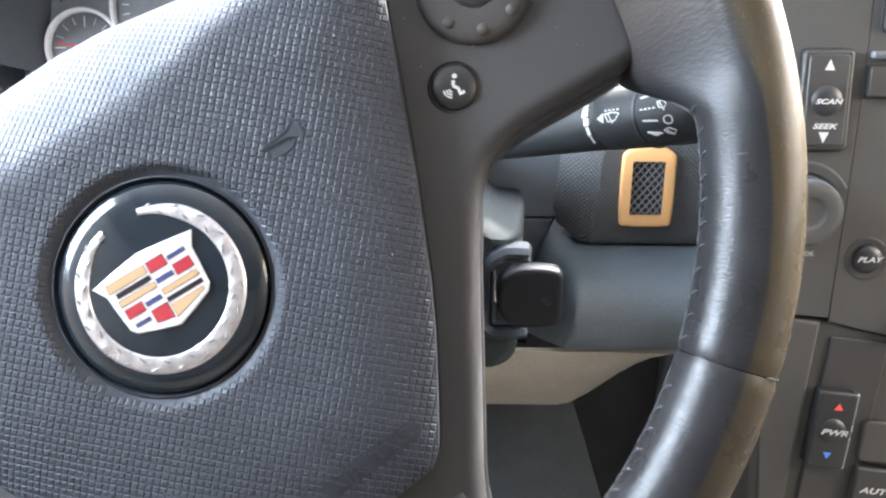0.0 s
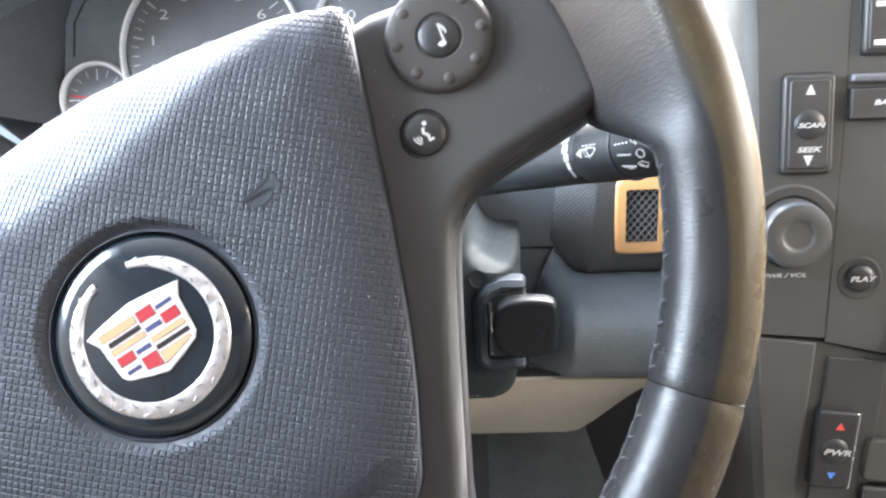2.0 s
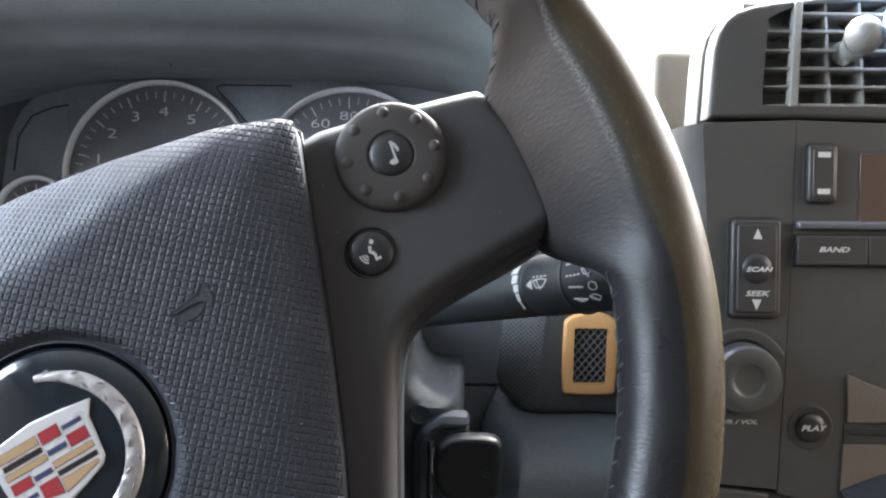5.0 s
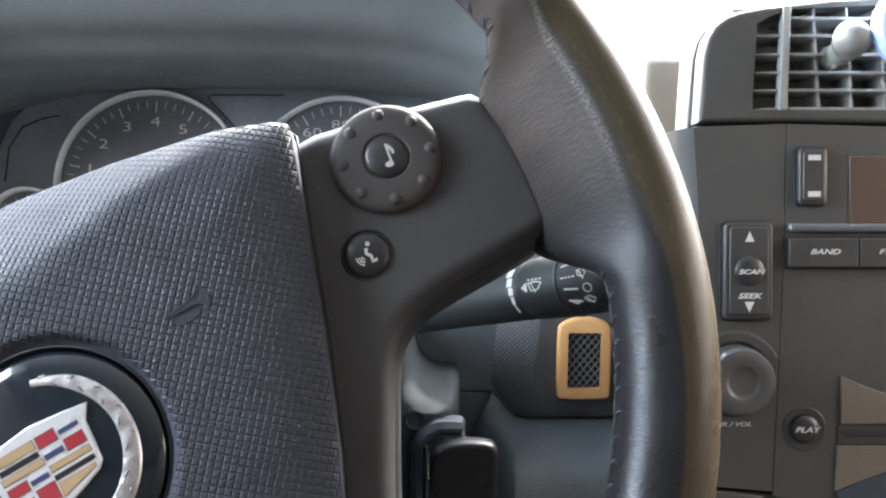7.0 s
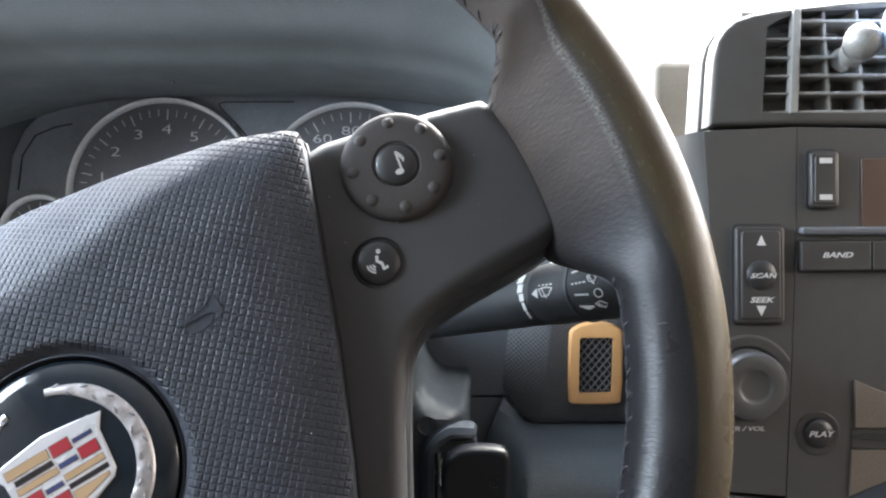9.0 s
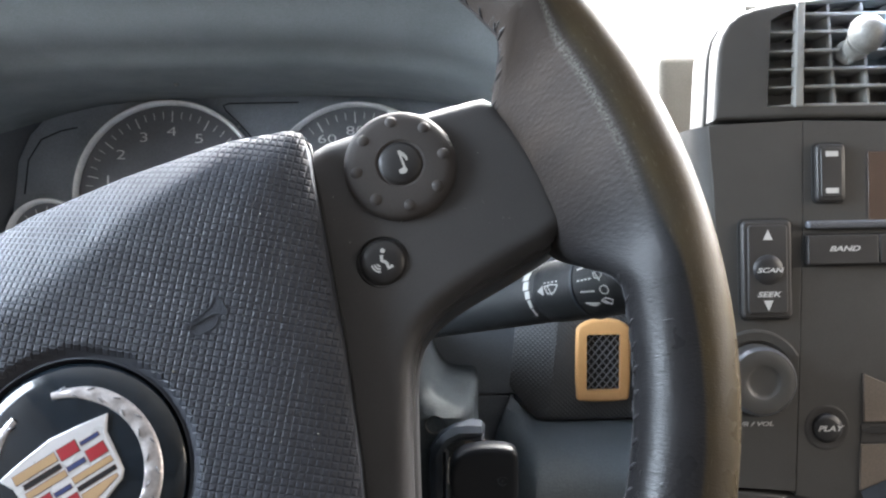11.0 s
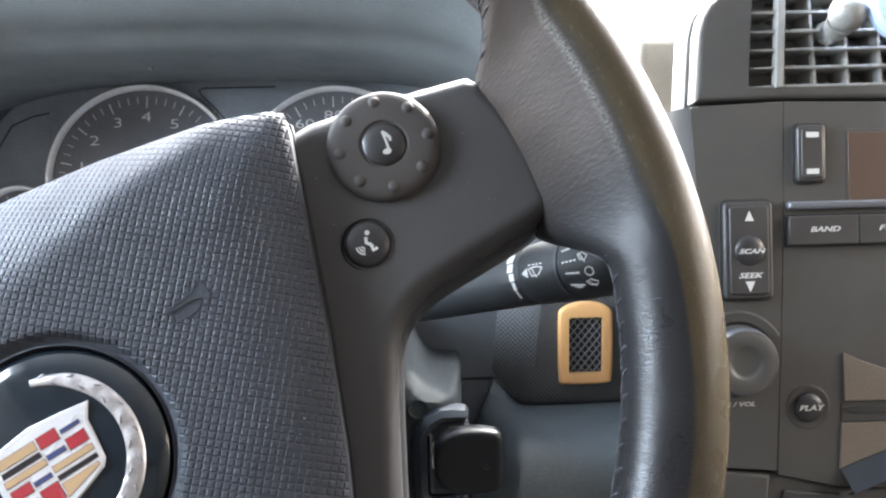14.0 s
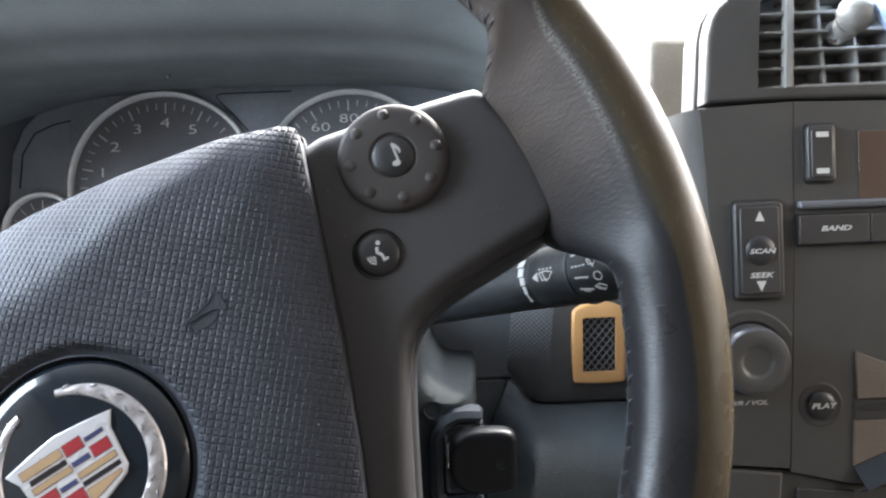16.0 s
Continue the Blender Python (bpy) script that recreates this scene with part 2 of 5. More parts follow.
def rim_leather():
    """Hand-worn leather: fine wrinkles across the rim, a scuffed line along its ridge, brown wear where it is gripped,
    a tan highlight painted along its outer side.
    """
    m = mat("rim_leather", (0.0145, 0.0140, 0.0150), 0.31, vary=0.2, bump=0.0, grain=(2500.0, 0.2), spec=0.30, wear=(30.0, 0.25))
    N, L = m.node_tree.nodes, m.node_tree.links
    b = N["Principled BSDF"]
    uv = N.new("ShaderNodeUVMap")
    uv.uv_map = "unrolled"

    def tex(sx, sy, detail, distort=0.0):
        mp = N.new("ShaderNodeMapping")
        mp.inputs["Scale"].default_value = (sx, sy, 1)
        L.new(uv.outputs[0], mp.inputs["Vector"])
        t = N.new("ShaderNodeTexNoise")
        t.inputs["Scale"].default_value, t.inputs["Detail"].default_value, t.inputs["Distortion"].default_value = 1.0, detail, distort
        L.new(mp.outputs[0], t.inputs["Vector"])
        return t.outputs["Fac"]

    def maths(op, a, c, clamp=False):
        n = N.new("ShaderNodeMath")
        n.operation, n.use_clamp = op, clamp
        for i, x in enumerate((a, c)):
            if isinstance(x, (int, float)):
                n.inputs[i].default_value = x
            else:
                L.new(x, n.inputs[i])
        return n.outputs[0]

    xy = N.new("ShaderNodeSeparateXYZ")
    L.new(uv.outputs[0], xy.inputs[0])
    off = maths("ABSOLUTE", maths("SUBTRACT", xy.outputs[1], 0.0258), 0)
    line = maths("SUBTRACT", 1.0, maths("DIVIDE", off, 0.0009), True)
    run = maths("MULTIPLY", maths("MULTIPLY", maths("ADD", xy.outputs[0], 0.290), 5.5, True), maths("MULTIPLY", maths("SUBTRACT", 0.22, xy.outputs[0]), 25.0, True))
    high = maths("MULTIPLY", maths("ADD", xy.outputs[0], 0.100), 22.0, True)
    held = maths("MULTIPLY", maths("ADD", xy.outputs[0], 0.062), 22.0, True)
    patch = maths("MULTIPLY", maths("SUBTRACT", tex(1500, 2500, 4.0), 0.36), 4.0, True)
    scuff = maths("MULTIPLY", maths("MULTIPLY", line, held), maths("MULTIPLY", patch, 0.40))
    blotch = maths("MULTIPLY", maths("SUBTRACT", tex(70, 60, 4.0), 0.36), 2.2, True)
    worn = maths("MULTIPLY", maths("MULTIPLY", held, maths("MULTIPLY", maths("SUBTRACT", xy.outputs[1], 0.0236), 420.0, True)), maths("ADD", maths("MULTIPLY", blotch, 0.45), 0.55))
    bound = maths("ADD", 0.0226, maths("MULTIPLY", maths("MULTIPLY", maths("ADD", xy.outputs[0], 0.125), 15.0, True), 0.0026))
    # outer side browned, as wear and for the tan highlight along that edge
    outer = maths("MULTIPLY", maths("MULTIPLY", run, maths("MULTIPLY", maths("SUBTRACT", bound, xy.outputs[1]), 700.0, True)), maths("ADD", maths("MULTIPLY", blotch, 0.35), 0.65))
    fleck = maths("MULTIPLY", outer, maths("MULTIPLY", maths("SUBTRACT", tex(300, 2200, 5.0), 0.60), 4.0, True))
    low = maths("SUBTRACT", 1.0, high)
    pebble = N.new("ShaderNodeTexVoronoi")
    pebble.inputs["Scale"].default_value = 950.0
    L.new(uv.outputs[0], pebble.inputs["Vector"])
    calm = maths("SUBTRACT", 1.0, maths("MULTIPLY", outer, 0.8))
    last = None
    for sock, depth in ((maths("MULTIPLY", tex(1200, 380, 3.0, 1.3), maths("MULTIPLY", maths("ADD", maths("MULTIPLY", low, 0.87), 0.13), calm)), 0.00015),
                        (maths("MULTIPLY", pebble.outputs["Distance"], maths("MULTIPLY", maths("ADD", maths("MULTIPLY", high, 0.8), 0.2), calm)), 0.00008),
                        (tex(2200, 1900, 2.0), 0.00006), (tex(60, 90, 2.0), 0.00010)):
        n = N.new("ShaderNodeBump")
        n.inputs["Strength"].default_value, n.inputs["Distance"].default_value = 1.0, depth
        L.new(sock, n.inputs["Height"])
        if last:
            L.new(last, n.inputs["Normal"])
        last = n.outputs[0]
    L.new(last, b.inputs["Normal"])
    old = b.inputs["Base Color"].links[0].from_socket
    for fac, colour in ((worn, (0.060, 0.047, 0.039, 1)), (outer, (0.056, 0.043, 0.025, 1)), (fleck, (0.13, 0.115, 0.085, 1)), (scuff, (0.24, 0.24, 0.22, 1))):
        mx = N.new("ShaderNodeMix")
        mx.data_type = "RGBA"
        L.new(fac, mx.inputs[0])
        L.new(old, mx.inputs[6])
        mx.inputs[7].default_value = colour
        old = mx.outputs[2]
    gloss = b.inputs["Roughness"].links[0].from_socket
    L.new(maths("ADD", gloss, maths("SUBTRACT", maths("MULTIPLY", maths("MAXIMUM", high, worn), 0.17), maths("MULTIPLY", outer, 0.03)), True), b.inputs["Roughness"])
    L.new(maths("SUBTRACT", 0.26, maths("MAXIMUM", maths("MULTIPLY", high, 0.13), maths("MULTIPLY", outer, 0.20))), b.inputs["Specular IOR Level"])
    L.new(old, b.inputs["Base Color"])
    return m


RIM_LEATHER = rim_leather()


def glass_mat():
    m = bpy.data.materials.new("window_glass")
    m.use_nodes = True
    N, L = m.node_tree.nodes, m.node_tree.links
    t, g, x = N.new("ShaderNodeBsdfTransparent"), N.new("ShaderNodeBsdfGlossy"), N.new("ShaderNodeMixShader")
    t.inputs[0].default_value = (0.93, 0.96, 0.95, 1)
    g.inputs["Roughness"].default_value = 0.02
    x.inputs[0].default_value = 0.05
    L.new(t.outputs[0], x.inputs[1])
    L.new(g.outputs[0], x.inputs[2])
    L.new(x.outputs[0], N["Material Output"].inputs[0])
    return m


GLASS = glass_mat()


# ---- mesh helpers ----
def part(name, bm, material, parent=None, label="", at=None, smooth=40):
    """One mesh object from a bmesh, under a thing or a part."""
    me = bpy.data.meshes.new(name)
    bmesh.ops.recalc_face_normals(bm, faces=bm.faces)
    bm.to_mesh(me)
    bm.free()
    me.materials.append(material)
    return put(name, me, parent, label, at, smooth)


def put(name, me, parent=None, label="", at=None, smooth=40):
    if smooth:
        me.polygons.foreach_set("use_smooth", [True] * len(me.polygons))
        me.set_sharp_from_angle(angle=radians(smooth))
    ob = new(name, me)
    if parent:
        ob.parent = parent
    if at is not None:
        ob.matrix_local = at
    if label:
        ob["label"] = label
    return ob


def thing(name, m, label, category, group="", kind=""):
    ob = new(name)
    ob.empty_display_size = 0.02
    ob.matrix_world = m
    return tagged(ob, label, category, group, kind)


def frame_of(origin, normal, turn=0.0):
    """A pose whose z points along normal and whose x is level, turned about z by some degrees."""
    z = Vector(normal).normalized()
    x = Vector((0, 0, 1)).cross(z).normalized()
    y = z.cross(x)
    m = Matrix((x, y, z)).transposed().to_4x4()
    return Matrix.Translation(origin) @ m @ pose(0, 0, 0, 0, 0, turn)


def round_rect(w, h, r, n=5, cx=0.0, cy=0.0):
    out = []
    for sx, sy, a in ((1, 1, 0), (-1, 1, 90), (-1, -1, 180), (1, -1, 270)):
        for i in range(n + 1):
            t = radians(a + 90 * i / n)
            out.append((cx + sx * (w / 2 - r) + r * math.cos(t), cy + sy * (h / 2 - r) + r * math.sin(t)))
    return out


def inset(loop, d):
    """The loop (counter-clockwise) drawn in by d."""
    n, out = len(loop), []
    for i in range(n):
        a, b, c = Vector(loop[i - 1]), Vector(loop[i]), Vector(loop[(i + 1) % n])
        e, f = (b - a).normalized(), (c - b).normalized()
        t = (e + f)
        t = t.normalized() if t.length > 1e-6 else e
        k = max(0.5, abs(t.dot(e)))
        out.append((b.x - t.y * d / k, b.y + t.x * d / k))
    return out


def soften(loop, times=2):
    """Corner cutting, to round a drawn outline."""
    for _ in range(times):
        out = []
        for i in range(len(loop)):
            a, b = Vector(loop[i]), Vector(loop[(i + 1) % len(loop)])
            out += [tuple(a.lerp(b, 0.25)), tuple(a.lerp(b, 0.75))]
        loop = out
    return loop


def plate(loop, z0, z1, edge=0.0, steps=3, lift=None, hole=None, bm=None):
    """A solid with the outline loop from z0 to z1, its upper edge rounded by edge; lift(x, y) raises the top."""
    bm = bm or bmesh.new()
    rings = [(loop, z0)]
    for i in range(steps + 1 if edge else 1):
        t = math.pi / 2 * i / steps if edge else 0
        rings.append((inset(loop, edge * (1 - math.cos(t))) if edge and i else loop, z1 - edge + edge * math.sin(t)))
    if edge and not hole:
        rings.append((inset(loop, edge * 1.2), z1))
    made = []
    for pts, z in rings:
        made.append([bm.verts.new((x, y, z + (lift(x, y) if lift and z > z0 else 0))) for x, y in pts])
    n = len(loop)
    for lo, hi in zip(made, made[1:]):
        for i in range(n):
            bm.faces.new((lo[i], lo[(i + 1) % n], hi[(i + 1) % n], hi[i]))
    if hole:
        lo, hi = [[bm.verts.new((x, y, z)) for x, y in hole] for z in (z0, z1)]
        k = len(hole)
        for i in range(k):
            bm.faces.new((hi[i], hi[(i + 1) % k], lo[(i + 1) % k], lo[i]))
        for top, rim in ((made[-1], hi), (made[0], lo)):
            edges = [bm.edges.get((r[i], r[(i + 1) % len(r)])) for r in (top, rim) for i in range(len(r))]
            bmesh.ops.triangle_fill(bm, edges=edges, use_beauty=True)
    else:
        bm.faces.new(made[-1])
        bm.faces.new(list(reversed(made[0])))
    return bm


def lathe(profile, n=48, bm=None, a0=0.0, a1=360.0):
    """Turn (radius, height) pairs round z."""
    bm = bm or bmesh.new()
    full = abs(a1 - a0) >= 360
    m = n if full else n + 1
    cols = []
    for i in range(m):
        a = radians(a0 + (a1 - a0) * i / n)
        cols.append([bm.verts.new((r * math.cos(a), r * math.sin(a), z)) for r, z in profile])
    for i in range(n):
        p, q = cols[i], cols[(i + 1) % m]
        for j in range(len(profile) - 1):
            try:
                bm.faces.new((p[j], q[j], q[j + 1], p[j + 1]))
            except ValueError:
                pass
    bmesh.ops.remove_doubles(bm, verts=bm.verts, dist=1e-6)
    return bm


def sweep(points, radii, n=12, bm=None, flat=1.0, caps=True):
    """A tube along points, with a radius at each."""
    bm = bm or bmesh.new()
    pts = [Vector(p) for p in points]
    rings = []
    for i, p in enumerate(pts):
        d = (pts[min(i + 1, len(pts) - 1)] - pts[max(i - 1, 0)]).normalized()
        s = d.cross(Vector((0, 0, 1)))
        s = s.normalized() if s.length > 1e-3 else Vector((1, 0, 0))
        u = s.cross(d)
        rings.append([bm.verts.new(p + radii[i] * (math.cos(2 * math.pi * k / n) * s + flat * math.sin(2 * math.pi * k / n) * u)) for k in range(n)])
    for a, b in zip(rings, rings[1:]):
        for k in range(n):
            bm.faces.new((a[k], a[(k + 1) % n], b[(k + 1) % n], b[k]))
    if caps:
        bm.faces.new(list(reversed(rings[0])))
        bm.faces.new(rings[-1])
    return bm


def box(x0, x1, y0, y1, z0, z1, edge=0.0, bm=None):
    bm = bm or bmesh.new()
    vs = bmesh.ops.create_cube(bm, size=1.0, matrix=Matrix.LocRotScale(((x0 + x1) / 2, (y0 + y1) / 2, (z0 + z1) / 2), None, (x1 - x0, y1 - y0, z1 - z0)))["verts"]
    if edge:
        bmesh.ops.bevel(bm, geom=list({e for v in vs for e in v.link_edges}), offset=edge, segments=3, profile=0.5, affect="EDGES")
    return bm


def loft(sections, bm=None, close=False):
    """A skin over sections, which are rows of points of one length."""
    bm = bm or bmesh.new()
    rows = [[bm.verts.new(p) for p in s] for s in sections]
    for a, b in zip(rows, rows[1:]):
        k = len(a)
        for i in range(k if close else k - 1):
            bm.faces.new((a[i], a[(i + 1) % k], b[(i + 1) % k], b[i]))
    return bm


def thicken(bm, d):
    bmesh.ops.recalc_face_normals(bm, faces=bm.faces)
    bmesh.ops.solidify(bm, geom=bm.faces[:], thickness=d)
    return bm


def lettering(name, text, size, material, parent, at, shear=0.0, bold=0.0, depth=0.00015, wide=1.0, label=""):
    c = bpy.data.curves.new(name, "FONT")
    c.body, c.size, c.shear, c.offset, c.extrude = text, size, shear, bold, depth
    c.align_x, c.align_y, c.resolution_u = "CENTER", "CENTER", 3
    tmp = bpy.data.objects.new(name, c)
    me = bpy.data.meshes.new_from_object(tmp)
    bpy.data.objects.remove(tmp)
    bm = bmesh.new()
    bm.from_mesh(me)
    bmesh.ops.remove_doubles(bm, verts=bm.verts, dist=1e-6)
    bm.to_mesh(me)
    bm.free()
    me.materials.append(material)
    return put(name, me, parent, label, at @ Matrix.Diagonal((wide, 1, 1, 1)), smooth=0)


def strokes(lines, wide, z=0.0, deep=0.0002, bm=None):
    """Flat printed strokes along lists of points."""
    bm = bm or bmesh.new()
    for line in lines:
        pts = [Vector(p) for p in line]
        lo, hi = [], []
        for i, p in enumerate(pts):
            d = (pts[min(i + 1, len(pts) - 1)] - pts[max(i - 1, 0)]).normalized()
            s = Vector((-d.y, d.x)) * wide / 2
            lo.append((bm.verts.new((p.x - s.x, p.y - s.y, z + deep)), bm.verts.new((p.x + s.x, p.y + s.y, z + deep))))
            hi.append((bm.verts.new((p.x - s.x, p.y - s.y, z)), bm.verts.new((p.x + s.x, p.y + s.y, z))))
        for i in range(len(pts) - 1):
            bm.faces.new((lo[i][0], lo[i + 1][0], lo[i + 1][1], lo[i][1]))
            bm.faces.new((lo[i][0], hi[i][0], hi[i + 1][0], lo[i + 1][0]))
            bm.faces.new((lo[i][1], lo[i + 1][1], hi[i + 1][1], hi[i][1]))
    return bm


def arc(cx, cy, r, a0, a1, n=12):
    return [(cx + r * math.cos(radians(a0 + (a1 - a0) * i / n)), cy + r * math.sin(radians(a0 + (a1 - a0) * i / n))) for i in range(n + 1)]


def triangle(bm, cx, cy, w, h, z=0.0):
    return plate([(cx - w / 2, cy - h / 2), (cx + w / 2, cy - h / 2), (cx, cy + h / 2)] if h > 0 else
                 [(cx + w / 2, cy - h / 2), (cx - w / 2, cy - h / 2), (cx, cy + h / 2)], z, z + 0.0002, bm=bm)


# ---- the steering wheel ----
TILT = radians(20)
WHEEL_N = (0, -math.cos(TILT), math.sin(TILT))
wheel = thing("steering_wheel", frame_of((-0.07195, 0.26061, 1.01538), WHEEL_N, 32),
              "black leather steering wheel turned off straight, with control buttons", "steering wheel")
RIM_X, RIM_Y, RIM_Z, RIM_R, RIM_T = 0.0122, 0.0271, 0.0025, 0.1793, 0.0149


def ease(t):
    t = min(max(t, 0.0), 1.0)
    return t * t * (3 - 2 * t)


def flange(a):
    """How far the leather runs in over the side spokes, at the angle a."""
    a = (a + 180) % 360 - 180
    b = a if abs(a) < 90 else (180 - a if a > 0 else -180 - a)
    return ease((b + 24.8) / 8.5) * (1 - ease((b - 0.5) / 6.5))


def thumb(a):
    """Where the rim carries a raised thumb ridge above the side spokes."""
    a = (a + 180) % 360 - 180
    b = a if abs(a) < 90 else (180 - a if a > 0 else -180 - a)
    return ease((b + 34) / 22) * (1 - ease((b - 38) / 20))


def rim_section(a, k=28, grow=1.0):
    f, t, out = flange(a), radians(a), []
    for i in range(k):
        s = 2 * math.pi * i / k
        c, z = math.cos(s), math.sin(s)
        q = math.degrees(s)
        swell = grow * (1 + thumb(a) * (0.055 * math.exp(-((q - 99) / 10) ** 2) - 0.045 * math.exp(-((q - 130) / 18) ** 2)))
        rad = RIM_R + RIM_T * swell * c
        h = RIM_Z + RIM_T * swell * z * 1.04
        if c < 0:
            rad -= f * 0.0136 * (-c) ** 0.8
            h += f * (-c) ** 1.2 * (-0.023 if z > 1e-6 else -0.032)
        h += f * (-0.004) * (0.5 - 0.5 * c)
        out.append((RIM_X + rad * math.cos(t), RIM_Y + rad * math.sin(t), h))
    return out


def rim_arc(a0, a1):
    """A run of the rim, unrolled for its leather: u runs along it and v round it, in metres."""
    n, k = int(abs(a1 - a0) * 1.4), 40
    rows = []
    for i in range(n + 1):
        a = a0 + (a1 - a0) * i / n
        end = min(i, n - i)
        rows.append(rim_section(a, k, grow=0.955 if end == 0 else 0.993 if end == 1 else 1.0))
    bm = loft(rows, close=True)
    bm.verts.index_update()
    uv = bm.loops.layers.uv.new("unrolled")
    for f in bm.faces:
        ring = [l.vert.index % k for l in f.loops]
        wrap = max(ring) - min(ring) > 1
        for l, r in zip(f.loops, ring):
            i = l.vert.index // k
            l[uv].uv = (radians(a0 + (a1 - a0) * i / n) * RIM_R, ((r or k) if wrap else r) / k * 2 * math.pi * RIM_T)
    return bm


SEAM = -48.4
rim = part("rim", rim_arc(SEAM + 0.05, 180 - SEAM - 0.05), RIM_LEATHER, wheel, "worn black leather rim with a creased grip")
grip = part("lower_grip", rim_arc(-180 - SEAM + 0.05, SEAM - 0.05), RIM_LEATHER, wheel, "smooth black leather lower rim section")


def on_rim(a, k, grow=1.0):
    """A point of the rim's skin, at the angle a and the place k of 28 round its section."""
    sec = rim_section(a, k=28, grow=grow)
    return Vector(sec[int(k)]).lerp(Vector(sec[(int(k) + 1) % 28]), k - int(k))


for owner, s0, s1 in ((rim, SEAM + 1, 180 - SEAM - 1), (grip, -180 - SEAM + 1, SEAM - 1)):
    bm = bmesh.new()
    step = math.degrees(0.0068 / 0.165)
    for i in range(int((s1 - s0) / step)):
        a = s0 + step * i
        if flange(a) > (0.75 if -5 < (a + 90) % 180 - 90 else 0.15):
            continue
        sweep([on_rim(a + q * step, k, g) for q, k, g in ((-0.05, 14.2, 1.0), (0.08, 13.7, 1.010), (0.20, 13.2, 1.008), (0.28, 12.8, 0.99))], (0.0003, 0.00052, 0.00048, 0.0002), 6, bm)
        sweep([on_rim(a + q * step, k, g) for q, k, g in ((0.10, 14.3, 0.995), (0.4, 14.4, 1.006), (0.7, 14.4, 1.006), (0.95, 14.3, 0.995))], (0.0002, 0.0004, 0.0004, 0.0002), 5, bm)
    tagged(part("stitching", bm, THREAD, owner, "tight dark thread along the inner edge"), kind="stuff")

for i in range(6):
    bm, q0 = bmesh.new(), 4.5 - 0.42 * i
    pts = []
    for k in (q0, q0 - 0.14, q0 - 0.28):
        sec = rim_section(SEAM, k=28, grow=0.982)
        pts.append(Vector(sec[int(k)]).lerp(Vector(sec[int(k) + 1]), k - int(k)))
    part("seam_thread", sweep(pts, (0.0002, 0.00032 + 0.0001 * (i % 3), 0.0002), 5, bm), STACK, rim, "worn grey thread" if i == 0 else "")

# puckers where the leather is drawn in at the top of each flange
for base, sign in ((0.0, 1), (180.0, -1)):
    for i in range(9):
        a, wide = base + sign * (0.6 + 0.95 * i), 0.0009 - 0.0003 * (i % 3)
        lean = sign * (0.9 - 0.18 * i)
        fold = [on_rim(a + lean * q, k, g) for q, k, g in ((0, 14.6, 0.97), (0.2, 13.8, 1.0), (0.6, 12.6, 1.002), (1.2, 11.2 - 0.5 * (i % 2), 0.985))]
        part("pucker", sweep(fold, (0.0003, wide, wide * 0.8, 0.0002), 7), LEATHER, rim, "gathered fold of leather")

scar, sec = [], rim_section(-28.67, k=28, grow=1.0)
for k in (8.8, 9.1, 9.4, 9.7):
    scar.append(Vector(sec[int(k)]).lerp(Vector(sec[int(k) + 1]), k - int(k)))
part("scar", sweep(scar, (0.0001, 0.0003, 0.00025, 0.0001), 6), THREAD, rim, "small raised nick in the leather")

# cover of the airbag: an outline that mirrors about the wheel's upright axis
HALF = [(0.0, 0.0855), (0.020, 0.0843), (0.052, 0.0765), (0.086, 0.0652), (0.1045, 0.0575), (0.1066, 0.0560), (0.1073, 0.0530), (0.096, 0.0240), (0.083, -0.0090),
        (0.069, -0.0410), (0.061, -0.0570), (0.0525, -0.0720), (0.0450, -0.0850), (0.0400, -0.0893), (0.0230, -0.0915), (0.0, -0.0925)]
OUT = HALF[::-1] + [(-x, y) for x, y in HALF[1:-1]]
cover_polar = sorted((math.atan2(y, x), math.hypot(x, y)) for x, y in OUT)
TOP_X, TOP_Y = [x for x, y in HALF[:6]], [y for x, y in HALF[:6]]
DENSE_A = np.linspace(-math.pi, math.pi, 1441)


def edge_radius():
    """The outline's radius for each angle, along straight runs between its corners."""
    ring = [(r * math.cos(a), r * math.sin(a)) for a, r in cover_polar]
    out = []
    for a in DENSE_A:
        d = (math.cos(a), math.sin(a))
        best = 0.09
        for (x0, y0), (x1, y1) in zip(ring, ring[1:] + ring[:1]):
            det = d[0] * (y0 - y1) - d[1] * (x0 - x1)
            if abs(det) < 1e-12:
                continue
            s = (d[0] * y0 - d[1] * x0) / det
            k = ((y0 - y1) * x0 - (x0 - x1) * y0) / det
            if -1e-6 <= s <= 1 + 1e-6 and k > 0:
                best = k
        out.append(best)
    return np.array(out)


DENSE_R = edge_radius()


def cover_height(x, y):
    """The cover's domed face, with a crease under its upper edge."""
    r = np.hypot(x, y)
    lim = np.interp(np.arctan2(y, x), DENSE_A, DENSE_R)
    s = np.clip((r / lim - 0.62) / 0.38, 0, 1)
    z = 0.0035 - 0.006 * s ** 2 - 0.0006 * np.clip((r / lim - 0.975) / 0.025, 0, 1) ** 2
    crease = 0.0462 + 0.20 * np.maximum(np.abs(x) - 0.02, 0)
    over = np.maximum(y - crease, 0)
    soft = 0.0100
    z -= np.where(over < soft, over ** 2 / (2 * soft), over - soft / 2) * 0.48
    brink = np.interp(np.abs(x), TOP_X, TOP_Y) - y
    z -= 0.0018 * np.clip((0.018 - brink) / 0.018, 0, 1) ** 2 * np.clip((y - 0.02) / 0.02, 0, 1)
    well = np.clip((0.0375 - r) / 0.004, 0, 1)
    return z - 0.0025 * well * well * (3 - 2 * well)


